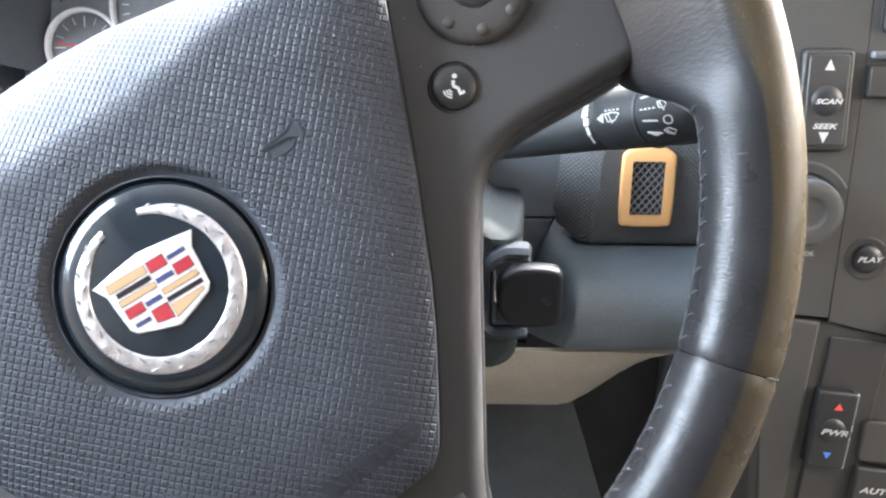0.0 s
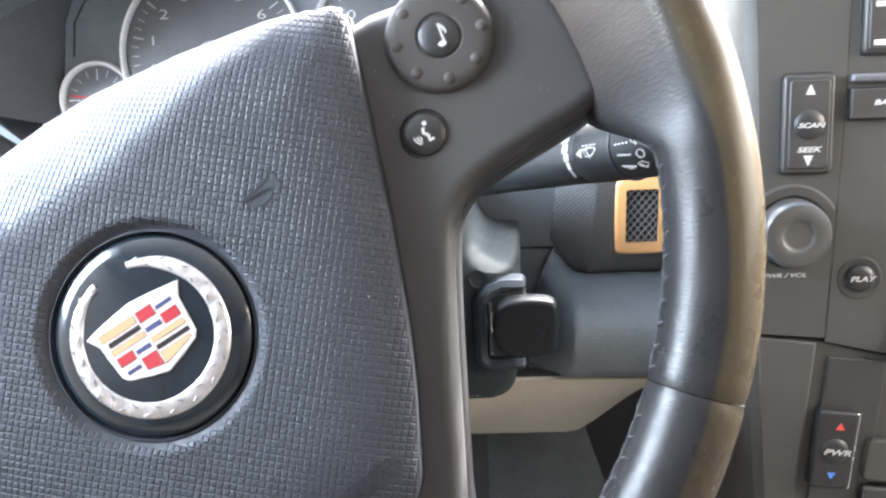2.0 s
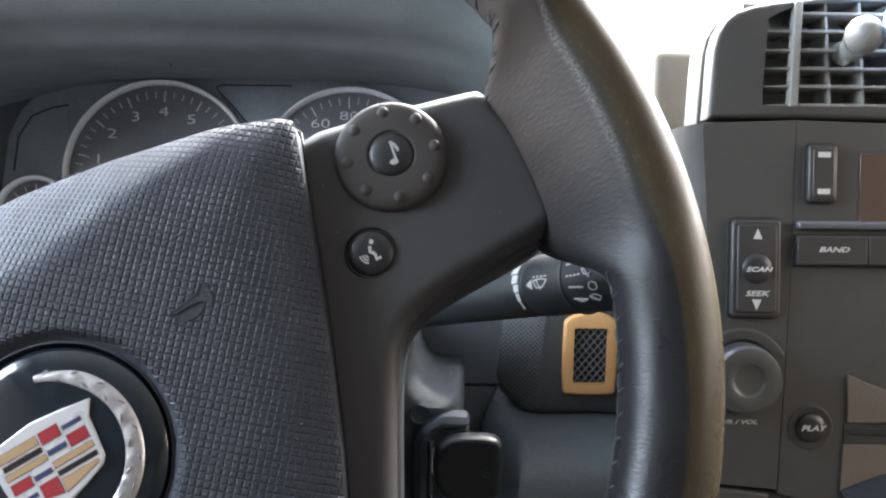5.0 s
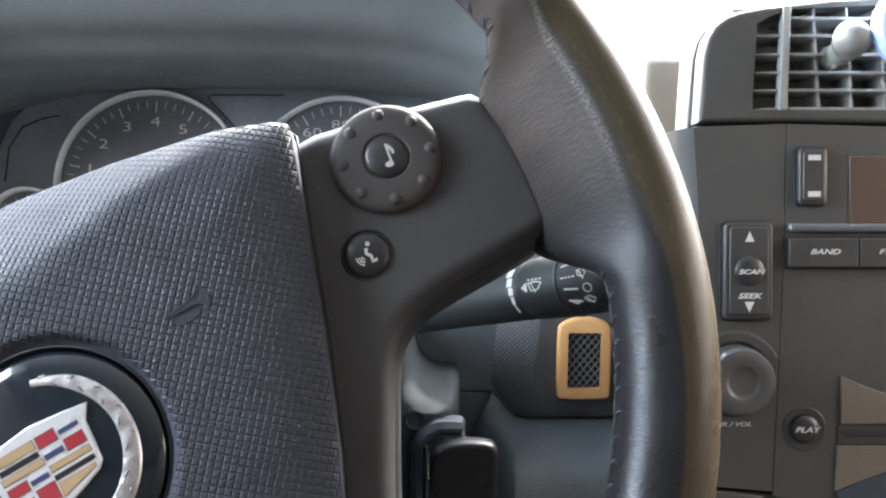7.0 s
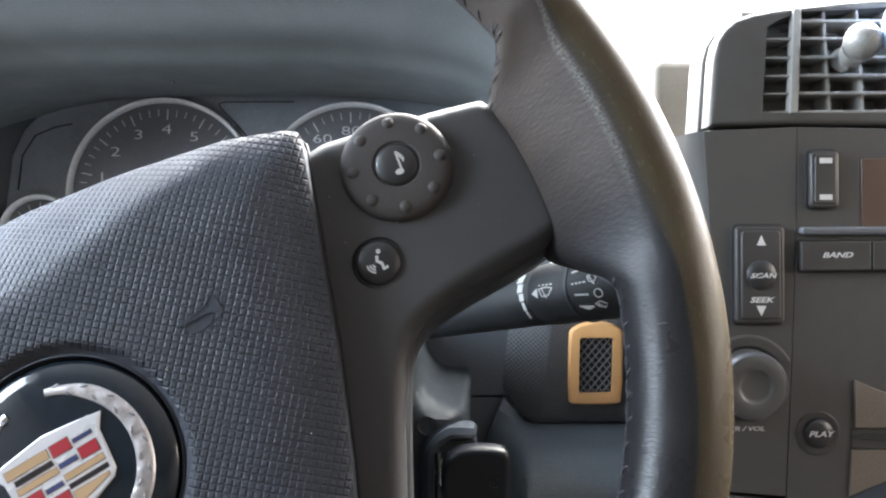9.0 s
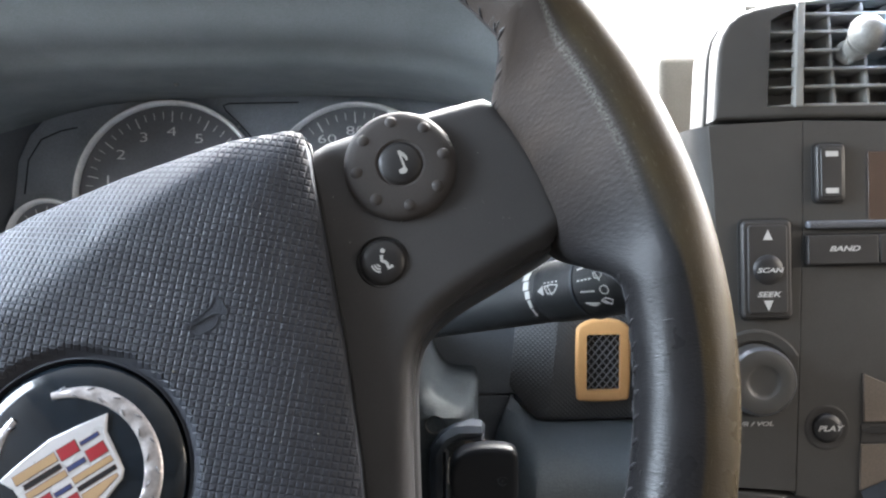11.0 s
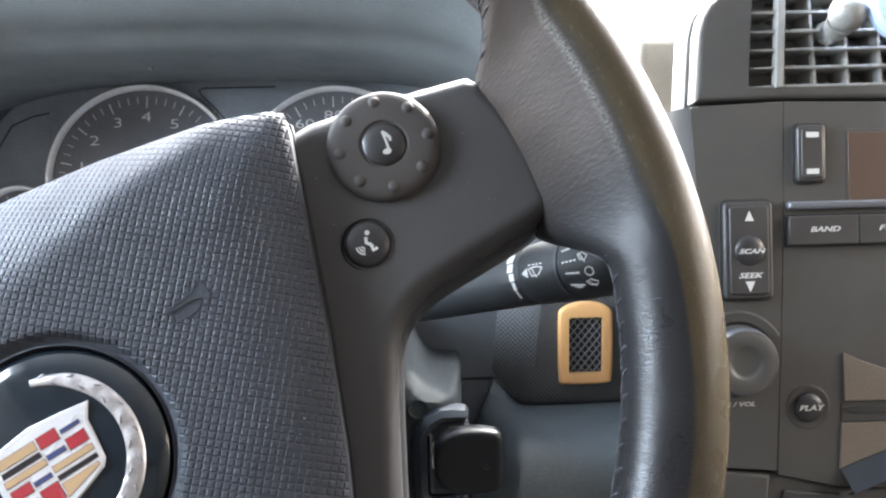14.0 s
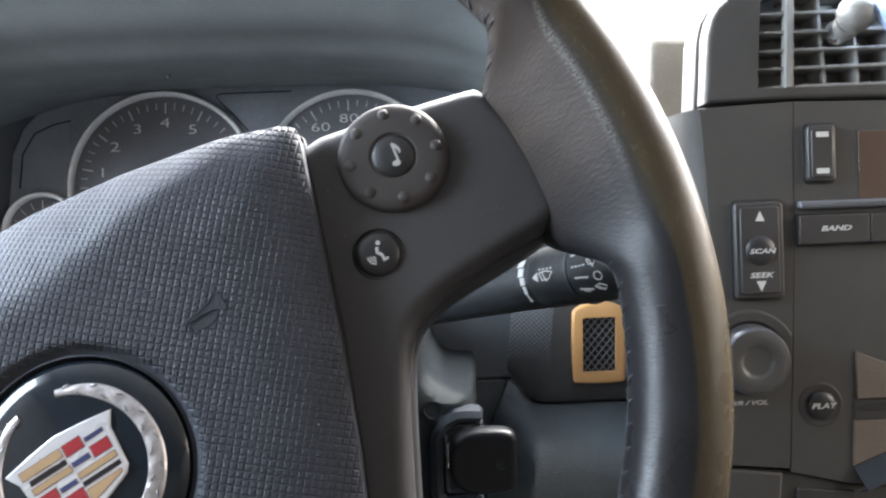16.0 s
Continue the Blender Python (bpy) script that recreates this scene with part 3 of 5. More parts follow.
def cover_mesh():
    """The small square pyramids of the vinyl's pattern, laid on the diagonal."""
    pitch, rise, hole = 0.00216, 0.00027, 0.0334
    k = 62
    g = np.arange(-k, k + 1) * pitch
    gx, gy = np.meshgrid(g, g, indexing="ij")
    c, w = math.cos(radians(48)), math.sin(radians(48))

    def proud(x, y):
        """How far the squares stand up: none round the emblem, in the lettered strip and under the horn marks."""
        k = np.clip((np.hypot(x, y) - 0.0336) / 0.0014, 0, 1)
        c5, s5 = math.cos(radians(6)), math.sin(radians(6))
        for side in (1, -1):
            k = k * (((side * x - 0.0532) / 0.0044) ** 2 + ((y - 0.0166) / 0.0026) ** 2 > 1)
        p, q = c5 * (x - 0.0259) + s5 * (y + 0.0773), -s5 * (x - 0.0259) + c5 * (y + 0.0773)
        return k * ((np.abs(p) > 0.0172) | (np.abs(q) > 0.0026))

    edges = [(OUT[i], OUT[(i + 1) % len(OUT)]) for i in range(len(OUT))]

    def trimmed(poly):
        """The polygon cut off along the cover's outline."""
        for (px, py), (qx, qy) in edges:
            ex, ey, out = qx - px, qy - py, []
            d = [ex * (v[1] - py) - ey * (v[0] - px) for v in poly]
            for i, v in enumerate(poly):
                w, e, f = poly[i - 1], d[i - 1], d[i]
                if (e >= 0) != (f >= 0):
                    t = e / (e - f)
                    out.append(tuple(m + t * (n - m) for m, n in zip(w, v)))
                if f >= 0:
                    out.append(v)
            poly = out
            if len(poly) < 3:
                return []
        return poly

    x0, y0 = c * gx - w * gy, w * gx + c * gy
    rr, aa = np.hypot(x0, y0), np.arctan2(y0, x0)
    inside = (rr < np.interp(aa, DENSE_A, DENSE_R) - 1e-6) & (rr > hole)
    wide = np.maximum(rr, hole)
    x, y = wide * np.cos(aa), wide * np.sin(aa)
    base = np.stack([x, y, cover_height(x, y) - 0.0002], -1)
    m = 2 * k + 1
    corner = inside[:-1, :-1].astype(int) + inside[1:, :-1] + inside[:-1, 1:] + inside[1:, 1:]
    near = (rr < np.interp(aa, DENSE_A, DENSE_R)).astype(int)
    near = near[:-1, :-1] + near[1:, :-1] + near[:-1, 1:] + near[1:, 1:]
    verts, faces = [base.reshape(-1, 3)], []
    count = m * m
    f = 0.23
    for i, j in np.argwhere(corner > 0):
        b = [i * m + j, (i + 1) * m + j, (i + 1) * m + j + 1, i * m + j + 1]
        u = np.array([g[i] + f * pitch, g[i + 1] - f * pitch, g[i + 1] - f * pitch, g[i] + f * pitch])
        v = np.array([g[j] + f * pitch, g[j] + f * pitch, g[j + 1] - f * pitch, g[j + 1] - f * pitch])
        tx, ty = c * u - w * v, w * u + c * v
        tr, ta = np.maximum(np.hypot(tx, ty), hole), np.arctan2(ty, tx)
        tx, ty = tr * np.cos(ta), tr * np.sin(ta)
        top = np.stack([tx, ty, cover_height(tx, ty) - 0.0002 + rise * proud(tx, ty)], -1)
        if near[i, j] == 4:
            verts.append(top)
            t = [count, count + 1, count + 2, count + 3]
            count += 4
            faces.append(t)
            for e in range(4):
                faces.append([b[e], b[(e + 1) % 4], t[(e + 1) % 4], t[e]])
            continue
        low = [tuple(p) for p in base.reshape(-1, 3)[b]]
        top = [tuple(p) for p in top]
        for poly in [top] + [[low[e], low[(e + 1) % 4], top[(e + 1) % 4], top[e]] for e in range(4)]:
            cut = trimmed(poly)
            if cut:
                verts.append(np.array(cut))
                faces.append(list(range(count, count + len(cut))))
                count += len(cut)
    me = bpy.data.meshes.new("airbag_cover")
    me.from_pydata(np.concatenate(verts).tolist(), [], faces)
    me.validate()
    me.update()
    return me


me = cover_mesh()
me.materials.append(COVER)
cover = put("airbag_cover", me, wheel, "black vinyl airbag cover with a fine square pattern", smooth=24)
# its rolled skirt
rows = []
for q, d in ((-0.0002, -0.0003), (0.0, -0.00008), (0.00015, -0.0002), (0.0003, -0.0008), (0.0003, -0.003), (0.0002, -0.016), (-0.004, -0.02)):
    row = []
    for a, r in list(zip(DENSE_A, DENSE_R))[:-1:6]:
        x, y = r * math.cos(a), r * math.sin(a)
        k = 1 + q / r
        row.append((x * k, y * k, float(cover_height(np.array(x), np.array(y))) + d))
    rows.append(row)
part("cover_skirt", loft(rows, close=True), COVER, cover)
part("emblem_well", lathe([(0.0336, 0.0012), (0.0330, 0.0015), (0.0326, -0.001), (0.0322, -0.004), (0.0, -0.004)], 72), COVER, cover)


def horn_mark(side):
    """A little horn over a bulb, moulded in outline."""
    def on(x, y):
        return float(cover_height(np.array(side * x), np.array(y)))

    hz = on(0.0535, 0.0185)
    bell = soften([(0.0473, 0.0186), (0.0530, 0.0184), (0.0574, 0.0180), (0.0600, 0.0150), (0.0606, 0.0190), (0.0596, 0.0232), (0.0578, 0.0206), (0.0530, 0.0196), (0.0473, 0.0192)], 1)
    ring = [(0.0530 + 0.0040 * math.cos(radians(a)), 0.0164 + 0.0019 * math.sin(radians(a))) for a in range(175, 366, 12)]
    bm = plate([(side * x, y) for x, y in (bell if side > 0 else bell[::-1])], hz - 0.0010, hz + 0.00004, 0.00010, 2)
    strokes([[(side * x, y) for x, y in bell + bell[:1]]], 0.00045, hz - 0.0004, 0.00070, bm)
    strokes([[(side * x, y) for x, y in ring]], 0.0005, hz - 0.0004, 0.0006, bm)
    return part("horn_mark", bm, COVER, cover, "moulded horn symbol")


for side in (1, -1):
    horn_mark(side)
words = lettering("lettering", "AIR BAG", 0.0056, COVER, cover, Matrix.Identity(4), bold=0.00006, depth=0.00045, label="raised moulded letters")
turned = pose(0.0262, -0.0774, 0, 0, 0, 6) @ Matrix.Diagonal((1.42, 1, 1, 1))
for v in words.data.vertices:
    p = turned @ v.co
    v.co = (p.x, p.y, float(cover_height(np.array(p.x), np.array(p.y))) - 0.0002 + v.co.z)

def trim_lift(x, y):
    x = abs(x)
    if x > 0.09:
        return -0.0025 * ease((x - 0.12) / 0.045) - 5.0 * max(y - 0.026, 0) ** 2
    return -0.0025 * ease((x - 0.12) / 0.045) - 0.03 * max(y - 0.035, 0) ** 1.0 * ease((x - 0.09) / 0.03)


rnd = random.Random(7)
bm = bmesh.new()
for i in range(70):
    x, y = rnd.uniform(-0.085, 0.085), rnd.uniform(-0.07, 0.065)
    if math.hypot(x, y) < 0.04 or abs(x) > 0.045 + 0.6 * (y + 0.07):
        continue
    r = rnd.choice((0.00012, 0.00014, 0.00018, 0.00026))
    at = pose(x, y, float(cover_height(np.array(x), np.array(y))) + 0.00025)
    bmesh.ops.create_icosphere(bm, subdivisions=1, radius=r, matrix=at)
for x, y, r in ((0.0385, 0.0098, 0.0004), (0.0640, -0.0278, 0.0003)):
    bmesh.ops.create_icosphere(bm, subdivisions=1, radius=r, matrix=pose(x, y, float(cover_height(np.array(x), np.array(y))) + 0.0002))
tagged(part("dust", bm, WORN, cover, "tiny pale dust specks"), kind="stuff")

# dark strips laid on the spoke trims for the shaded gap beside the cover
for side in (1, -1):
    rows = []
    for out, up in ((0.0003, -0.004), (0.0004, 0.0001), (0.0010, 0.0001), (0.0014, -0.0012)):
        row = []
        for i in range(61):
            a = radians(28.0 - 92.0 * i / 60)
            r = float(np.interp(a, DENSE_A, DENSE_R)) + out
            x, y = r * math.cos(a), r * math.sin(a)
            row.append((side * x, y, -0.0113 + trim_lift(x, y) + up))
        rows.append(row)
    part("gap_shade", loft(rows), DARK, wheel, "dark strip for the shaded gap beside the cover")

# emblem
emblem = part("emblem", lathe([(0.0, 0.0046), (0.010, 0.0045), (0.020, 0.0040), (0.027, 0.0031), (0.0300, 0.0022), (0.0318, 0.0006), (0.0322, -0.003), (0.0, -0.003)], 96), GLOSS, wheel,
              "round glossy black emblem with a silver wreath")


def dome(x, y):
    r = math.hypot(x, y)
    return float(np.interp(r, (0, 0.010, 0.020, 0.027, 0.030), (0.0046, 0.0045, 0.0040, 0.0031, 0.0022)))


def wreath():
    """A silver wreath, open at the top, in a run of overlapping leaves."""
    rows = []
    for i in range(361):
        a = 105 + 330 * i / 360
        end = min(i, 360 - i) / 360
        half = 0.0024 * (0.55 + 0.45 * ease(end * 9)) * (1 + 0.12 * math.cos(math.radians(a - 270)))
        t = radians(a)
        row = []
        for q, up in ((-1, 0.0), (-0.88, 0.0004), (-0.55, 0.0006), (-0.2, 0.0007), (0.2, 0.0007), (0.55, 0.0006), (0.88, 0.0004), (1, 0.0)):
            r = 0.0233 + q * half
            twist = 0.00014 * math.sin(math.radians(a * 24) + 3.2 * abs(q)) * (1 - abs(q))
            row.append((r * math.cos(t), r * math.sin(t), dome(r, 0) + up + twist))
        rows.append(row)
    return loft(rows)


ring = part("wreath", wreath(), WREATH, emblem, "silver wreath")
bm = bmesh.new()
for i in range(34):
    a = 111 + 316 * i / 33
    r = 0.0234 + (0.0012 if i % 2 else -0.0012)
    t = radians(a)
    m = pose(r * math.cos(t), r * math.sin(t), dome(r, 0) + 0.0008, 0, 0, a + 90 + (24 if i % 2 else -24))
    bmesh.ops.create_uvsphere(bm, u_segments=8, v_segments=5, radius=1.0, matrix=m @ Matrix.Diagonal((0.0013, 0.00034, 0.00022, 1)))
part("wreath_leaves", bm, LEAF, ring, "darker leaf-shaped marks")

SH = 0.0047
shield_half = [(0.0, 0.0121), (0.0090, 0.0110), (0.01725, 0.0096), (0.0147, 0.0052), (0.0144, 0.0), (0.0138, -0.0066), (0.0122, -0.0086), (0.0060, -0.0110), (0.0, -0.0129)]
shield = [(x, y) for x, y in shield_half] + [(-x, y) for x, y in shield_half[-2:0:-1]]
shield = [(x, y) for x, y in reversed(shield)]
crest = part("shield", plate(shield, 0.003, SH + 0.0004, 0.0005), SILVERED, emblem, "silver shield in coloured fields")


def field(x0, x1, y0, y1, material, low=None):
    """A coloured field from x0 to x1 and y0 to y1, in millimetres; low gives its bottom edge its own two heights."""
    a, b = low or (y0, y0)
    loop = [(x0 * 0.001, a * 0.001), (x1 * 0.001, b * 0.001), (x1 * 0.001, y1 * 0.001), (x0 * 0.001, y1 * 0.001)]
    seat = inset(loop, -0.00022)
    tilt = pose(0, 0, 0, 0, 0, -0.8)
    bed = part("shield_field", plate(seat, SH, SH + 0.00046), BROWNLINE, crest, at=tilt)
    part("enamel", plate(loop, SH, SH + 0.00056), material, bed)


for x0, x1, y0, y1, m in ((-13.4, -0.5, 5.5, 8.0, GOLD), (-11.8, -0.5, 3.1, 4.5, JET), (-12.2, -0.1, 0.4, 2.1, GOLD),
                          (0.4, 6.0, 4.7, 8.1, RED), (7.0, 12.6, 5.6, 6.6, BLUE), (0.7, 6.1, 1.1, 2.4, BLUE), (7.1, 12.7, 0.3, 3.6, RED),
                          (-12.0, -6.4, -3.9, -1.0, RED), (-5.4, -0.4, -3.2, -2.0, BLUE), (-11.2, -6.5, -7.1, -6.1, BLUE),
                          (0.7, 12.6, -2.7, -1.0, GOLD), (0.8, 12.5, -5.2, -4.0, JET)):
    field(x0, x1, y0, y1, m)
field(-5.2, 0.1, -9.4, -5.0, RED, (-8.9, -9.9))
field(0.9, 11.8, -7.4, -6.4, GOLD, (-10.3, -7.2))

# spoke trims
TRIM_HALF = [(0.085, 0.047), (0.1075, 0.0540), (0.130, 0.0480), (0.1600, 0.0395), (0.1670, 0.0365), (0.1700, 0.0200), (0.1692, 0.0072), (0.1672, -0.0050),
             (0.1652, -0.0135), (0.1590, -0.0162), (0.1414, -0.0156), (0.1230, -0.0147), (0.1130, -0.0154), (0.1050, -0.0180), (0.0990, -0.0230),
             (0.0945, -0.0290), (0.0820, -0.0492), (0.0642, -0.0799), (0.0478, -0.1077), (0.0420, -0.1250), (0.0, -0.1300), (0.0, -0.083), (0.034, -0.080), (0.058, -0.045)]


def spoke_trim(side):
    loop = [(side * x, y) for x, y in TRIM_HALF]
    if side > 0:
        loop = loop[::-1]
    loop = soften(loop, 1)
    return part("spoke_trim", plate(loop, -0.036, -0.0115, 0.0055, 5, trim_lift), SPOKE, wheel, "dark matt plastic spoke trim")


def spoke_shell(side):
    """The rear moulding, whose edge shows beside the trim round the opening."""
    loop = [(side * x, y) for x, y in TRIM_HALF]
    loop = soften(loop[::-1] if side > 0 else loop, 1)
    return part("spoke_shell", plate(inset(loop, -0.0012), -0.052, -0.0210, 0.0022, 3, trim_lift), BUTTON, wheel, "dark rear moulding of the spoke")


right_trim = spoke_trim(1)
spoke_shell(1)
spoke_shell(-1)
spoke_trim(-1)
bm = bmesh.new()
for i in range(30):
    x, y = rnd.uniform(0.100, 0.158), rnd.uniform(-0.008, 0.036)
    r = rnd.choice((0.0001, 0.00012, 0.00014, 0.0002))
    bmesh.ops.create_icosphere(bm, subdivisions=1, radius=r, matrix=pose(x, y, -0.0115 + trim_lift(x, y)))
tagged(part("dust", bm, WORN, right_trim, "tiny pale dust specks"), kind="stuff")
core = plate(soften([(0.2 * x / 0.12, y) for x, y in ((-0.108, -0.012), (0.101, -0.012), (0.101, 0.030), (-0.108, 0.030))], 1), -0.045, -0.022, 0.004)
part("spoke_core", core, DARK, wheel)
part("lower_spoke", plate([(-0.045, -0.155), (0.050, -0.155), (0.045, -0.10), (-0.045, -0.10)], -0.034, -0.010, 0.006), SPOKE, wheel)
part("hub_back", lathe([(0.0, -0.075), (0.065, -0.075), (0.070, -0.045), (0.068, -0.028), (0.0, -0.028)], 40), DARK, wheel)

# scroll knob

def wheel_local(u, v, h=0.0):
    """From level directions about the rim's middle to the turned wheel's own."""
    c, s = math.cos(radians(32)), math.sin(radians(32))
    u, v = u - 0.004, v + 0.0294
    return (c * u + s * v, -s * u + c * v, h)


kx, ky, kz = wheel_local(0.0968, 0.0648, -0.0140)
knob = part("scroll_knob", lathe([(0.0, 0.0072), (0.0064, 0.0072), (0.0066, 0.0068), (0.0068, 0.0070), (0.0073, 0.0077), (0.0130, 0.0076), (0.0152, 0.0066),
                                  (0.0164, 0.0048), (0.0168, 0.0020), (0.0168, -0.003)], 64), RUBBER, wheel, "round ribbed volume knob", pose(kx, ky, kz) @ Matrix.Diagonal((1.09, 1.09, 0.62, 1)))
for i in range(8):
    bm = bmesh.new()
    bmesh.ops.create_uvsphere(bm, u_segments=14, v_segments=8, radius=0.0019)
    t = radians(i * 45 + 25)
    part("nub", bm, RUBBER, knob, at=pose(0.0129 * math.cos(t), 0.0129 * math.sin(t), 0.0068))
part("centre_button", lathe([(0.0, 0.0092), (0.003, 0.0090), (0.0055, 0.0083), (0.0064, 0.0072), (0.0065, 0.004)], 40), BUTTON, knob, "domed black button")
note = strokes([[(0.0006, -0.0030), (0.0006, 0.0032)], [(0.0006, 0.0031), (0.0016, 0.0019), (0.0021, 0.0006), (0.0018, -0.0004)], [(0.0007, 0.0024), (0.0015, 0.0013), (0.0019, 0.0004)]], 0.00065, 0.0)
plate([(x * 1.3, y * 0.9) for x, y in arc(-0.0001, -0.0030 / 0.9, 0.0010, 0, 340, 14)], 0, 0.0002, bm=note)
part("note_symbol", note, PRINT, knob, "white printed music note", pose(0.0002, 0.0002, 0.0091, 0, 0, -12))

vx, vy, vz = wheel_local(0.0911, 0.0333, -0.0125)
voice = part("voice_button", lathe([(0.0, 0.0028), (0.004, 0.0026), (0.0064, 0.0019), (0.0074, 0.0008), (0.0076, -0.002)], 48), BUTTON, wheel, "round black voice control button", pose(vx, vy, vz, 0, 0, -34))
part("button_rim", lathe([(0.0077, 0.0002), (0.0081, 0.0007), (0.0084, 0.0004), (0.0086, 0.0)], 48), DARK, voice)
sym = plate(arc(-0.0002, 0.0038, 0.00085, 0, 340, 14), 0, 0.0002)
strokes([[(-0.0006, 0.0022), (-0.0004, 0.0002), (0.0014, -0.0004)], [(0.0014, -0.0004), (0.0022, -0.0024), (0.0036, -0.0014)]], 0.00115, 0, bm=sym)
for r in (0.0011, 0.0021, 0.0031):
    strokes([arc(-0.0008, -0.0008, r, 195, 275, 6)], 0.00055, 0, bm=sym)
part("voice_symbol", sym, WHITE, voice, "white printed speech symbol", pose(0, -0.0002, 0.0027) @ Matrix.Diagonal((0.88, 0.88, 1, 1)))


# ---- wiper stalk ----
def along(a, b):
    d = (Vector(b) - Vector(a)).normalized()
    return Matrix.Translation(a) @ d.to_track_quat("Z", "Y").to_matrix().to_4x4()


STALK_A, STALK_B = Vector((-0.0300, 0.5480, 0.9850)), Vector((0.1130, 0.3300, 1.0595))
stalk = thing("wiper_stalk", along(STALK_A, STALK_B), "black wiper control stalk with white printed symbols", "control stalk")
part("lever", lathe([(0.0, 0.0), (0.0100, 0.0), (0.0106, 0.08), (0.0114, 0.150), (0.0121, 0.190), (0.0124, 0.2104), (0.0121, 0.2110), (0.0, 0.2110)], 48), STALK, stalk)
part("grip", lathe([(0.0, 0.2112), (0.0124, 0.2112), (0.0128, 0.2120), (0.0133, 0.2345), (0.0130, 0.2355), (0.0, 0.2355)], 48), STALK, stalk)
part("collar", lathe([(0.0127, 0.2350), (0.0138, 0.2354), (0.0140, 0.2360), (0.0138, 0.2366), (0.0128, 0.2370)], 48), SATIN, stalk)
part("end_knob", lathe([(0.0, 0.2368), (0.0133, 0.2368), (0.0136, 0.2520), (0.0130, 0.2720), (0.0112, 0.2830), (0.0, 0.2860)], 48), STALK, stalk)


def on_stalk(lines, wide, name):
    """Strokes drawn as (distance along, distance round) and wrapped on the stalk."""
    bm = strokes(lines, wide, 0.0, 0.0003)
    for v in bm.verts:
        r0 = float(np.interp(v.co.x, (0.15, 0.19, 0.209, 0.211, 0.2345, 0.2390, 0.252, 0.272), (0.0114, 0.0121, 0.0124, 0.0127, 0.0131, 0.0133, 0.0136, 0.0130)))
        a = PRINT_SIDE + v.co.y / r0
        r = r0 + v.co.z + 0.0001
        v.co = Vector((r * math.cos(a), r * math.sin(a), v.co.x))
    return part(name, bm, PRINT, stalk, "white print")


side = stalk.matrix_world.to_3x3().inverted() @ Vector((-0.1, -0.95, 0.25))
PRINT_SIDE = math.atan2(side.y, side.x)
UP = 1.0 if (stalk.matrix_world.to_3x3() @ Vector((-math.sin(PRINT_SIDE), math.cos(PRINT_SIDE), 0))).z > 0 else -1.0


def marks(name, lines, wide):
    on_stalk([[(x, UP * y) for x, y in line] for line in lines], wide, name)


for k, (z, w, top, low) in enumerate(((0.2056, 0.0042, 9.9, 5.9), (0.2066, 0.0036, 5.3, 1.8), (0.2075, 0.0030, 1.3, -1.8), (0.2077, 0.0019, -2.3, -5.8), (0.2077, 0.0010, -6.2, -9.8))):
    marks("dial_mark", [[(z, top * 0.001), (z, low * 0.001)]], w)
marks("wiper_symbol", [[(0.2152 + 0.0006 * i, 0.00045 + 0.00032 * i), (0.2152 + 0.0006 * i, 0.0002 - 0.00036 * i)] for i in range(6)], 0.0006)
marks("wiper_symbol", [[(0.2194, 0.0017), (0.2238, 0.0020), (0.2280, 0.0013)], [(0.2194, 0.0017), (0.2212, -0.0014)], [(0.2280, 0.0013), (0.2252, -0.0013)], [(0.2212, -0.0014), (0.2252, -0.0013)],
                       [(0.2212, 0.0019), (0.2238, -0.0022)]], 0.00045)
marks("wiper_symbol", [[(0.2193 + 0.0024 * i, 0.0031 - 0.0001 * i), (0.2207 + 0.0024 * i, 0.0031 - 0.0001 * i)] for i in range(4)], 0.0005)
marks("dial_mark", [[(0.2400, 0.0098), (0.2450, 0.0103)], [(0.2396, 0.0056), (0.2452, 0.0061)]], 0.0007)
marks("dial_mark", [[(0.2400 + 0.0022 * i, 0.0011), (0.2414 + 0.0022 * i, 0.0011)] for i in range(4)], 0.0006)
marks("dial_mark", [[(0.2408, -0.0031), (0.2486, -0.0038)]], 0.0006)
for w, z0, z1, y0, y1 in ((0.0006, 0.2408, 0.2482, -0.0079, -0.0090), (0.0008, 0.2422, 0.2466, -0.0086, -0.0093), (0.0006, 0.2434, 0.2452, -0.0093, -0.0097)):
    marks("dial_mark", [[(z0, y0), (z1, y1)]], w)
marks("dial_mark", [[(0.2536 + 1.3 * (p - 0.26), q - 0.0007) for p, q in arc(0.26, -0.0032, 0.0016, 0, 360, 16)]], 0.0004)
marks("wiper_symbol", [[(0.2497, -0.0078), (0.2526, -0.0070), (0.2554, -0.0084), (0.2540, -0.0098), (0.2512, -0.0094), (0.2497, -0.0078)], [(0.2512, -0.0078), (0.2532, -0.0104)]], 0.0004)
marks("wiper_symbol", [[(0.2490, 0.0030), (0.2516, 0.0034), (0.2540, 0.0018), (0.2524, 0.0004), (0.2500, 0.0010), (0.2490, 0.0030)], [(0.2500, 0.0030), (0.2526, -0.0004)]], 0.0004)

bm = bmesh.new()
for i in range(190):
    z, a = rnd.uniform(0.150, 0.211), PRINT_SIDE + UP * (0.85 + 0.8 * rnd.random() ** 0.6)
    r0 = float(np.interp(z, (0.15, 0.19, 0.209, 0.211, 0.2345), (0.0114, 0.0121, 0.0124, 0.0127, 0.0131)))
    bmesh.ops.create_icosphere(bm, subdivisions=1, radius=rnd.choice((0.00012, 0.00016, 0.0002)), matrix=pose(r0 * math.cos(a), r0 * math.sin(a), z))
tagged(part("dust", bm, WORN, stalk, "pale dust on the upper side"), kind="stuff")

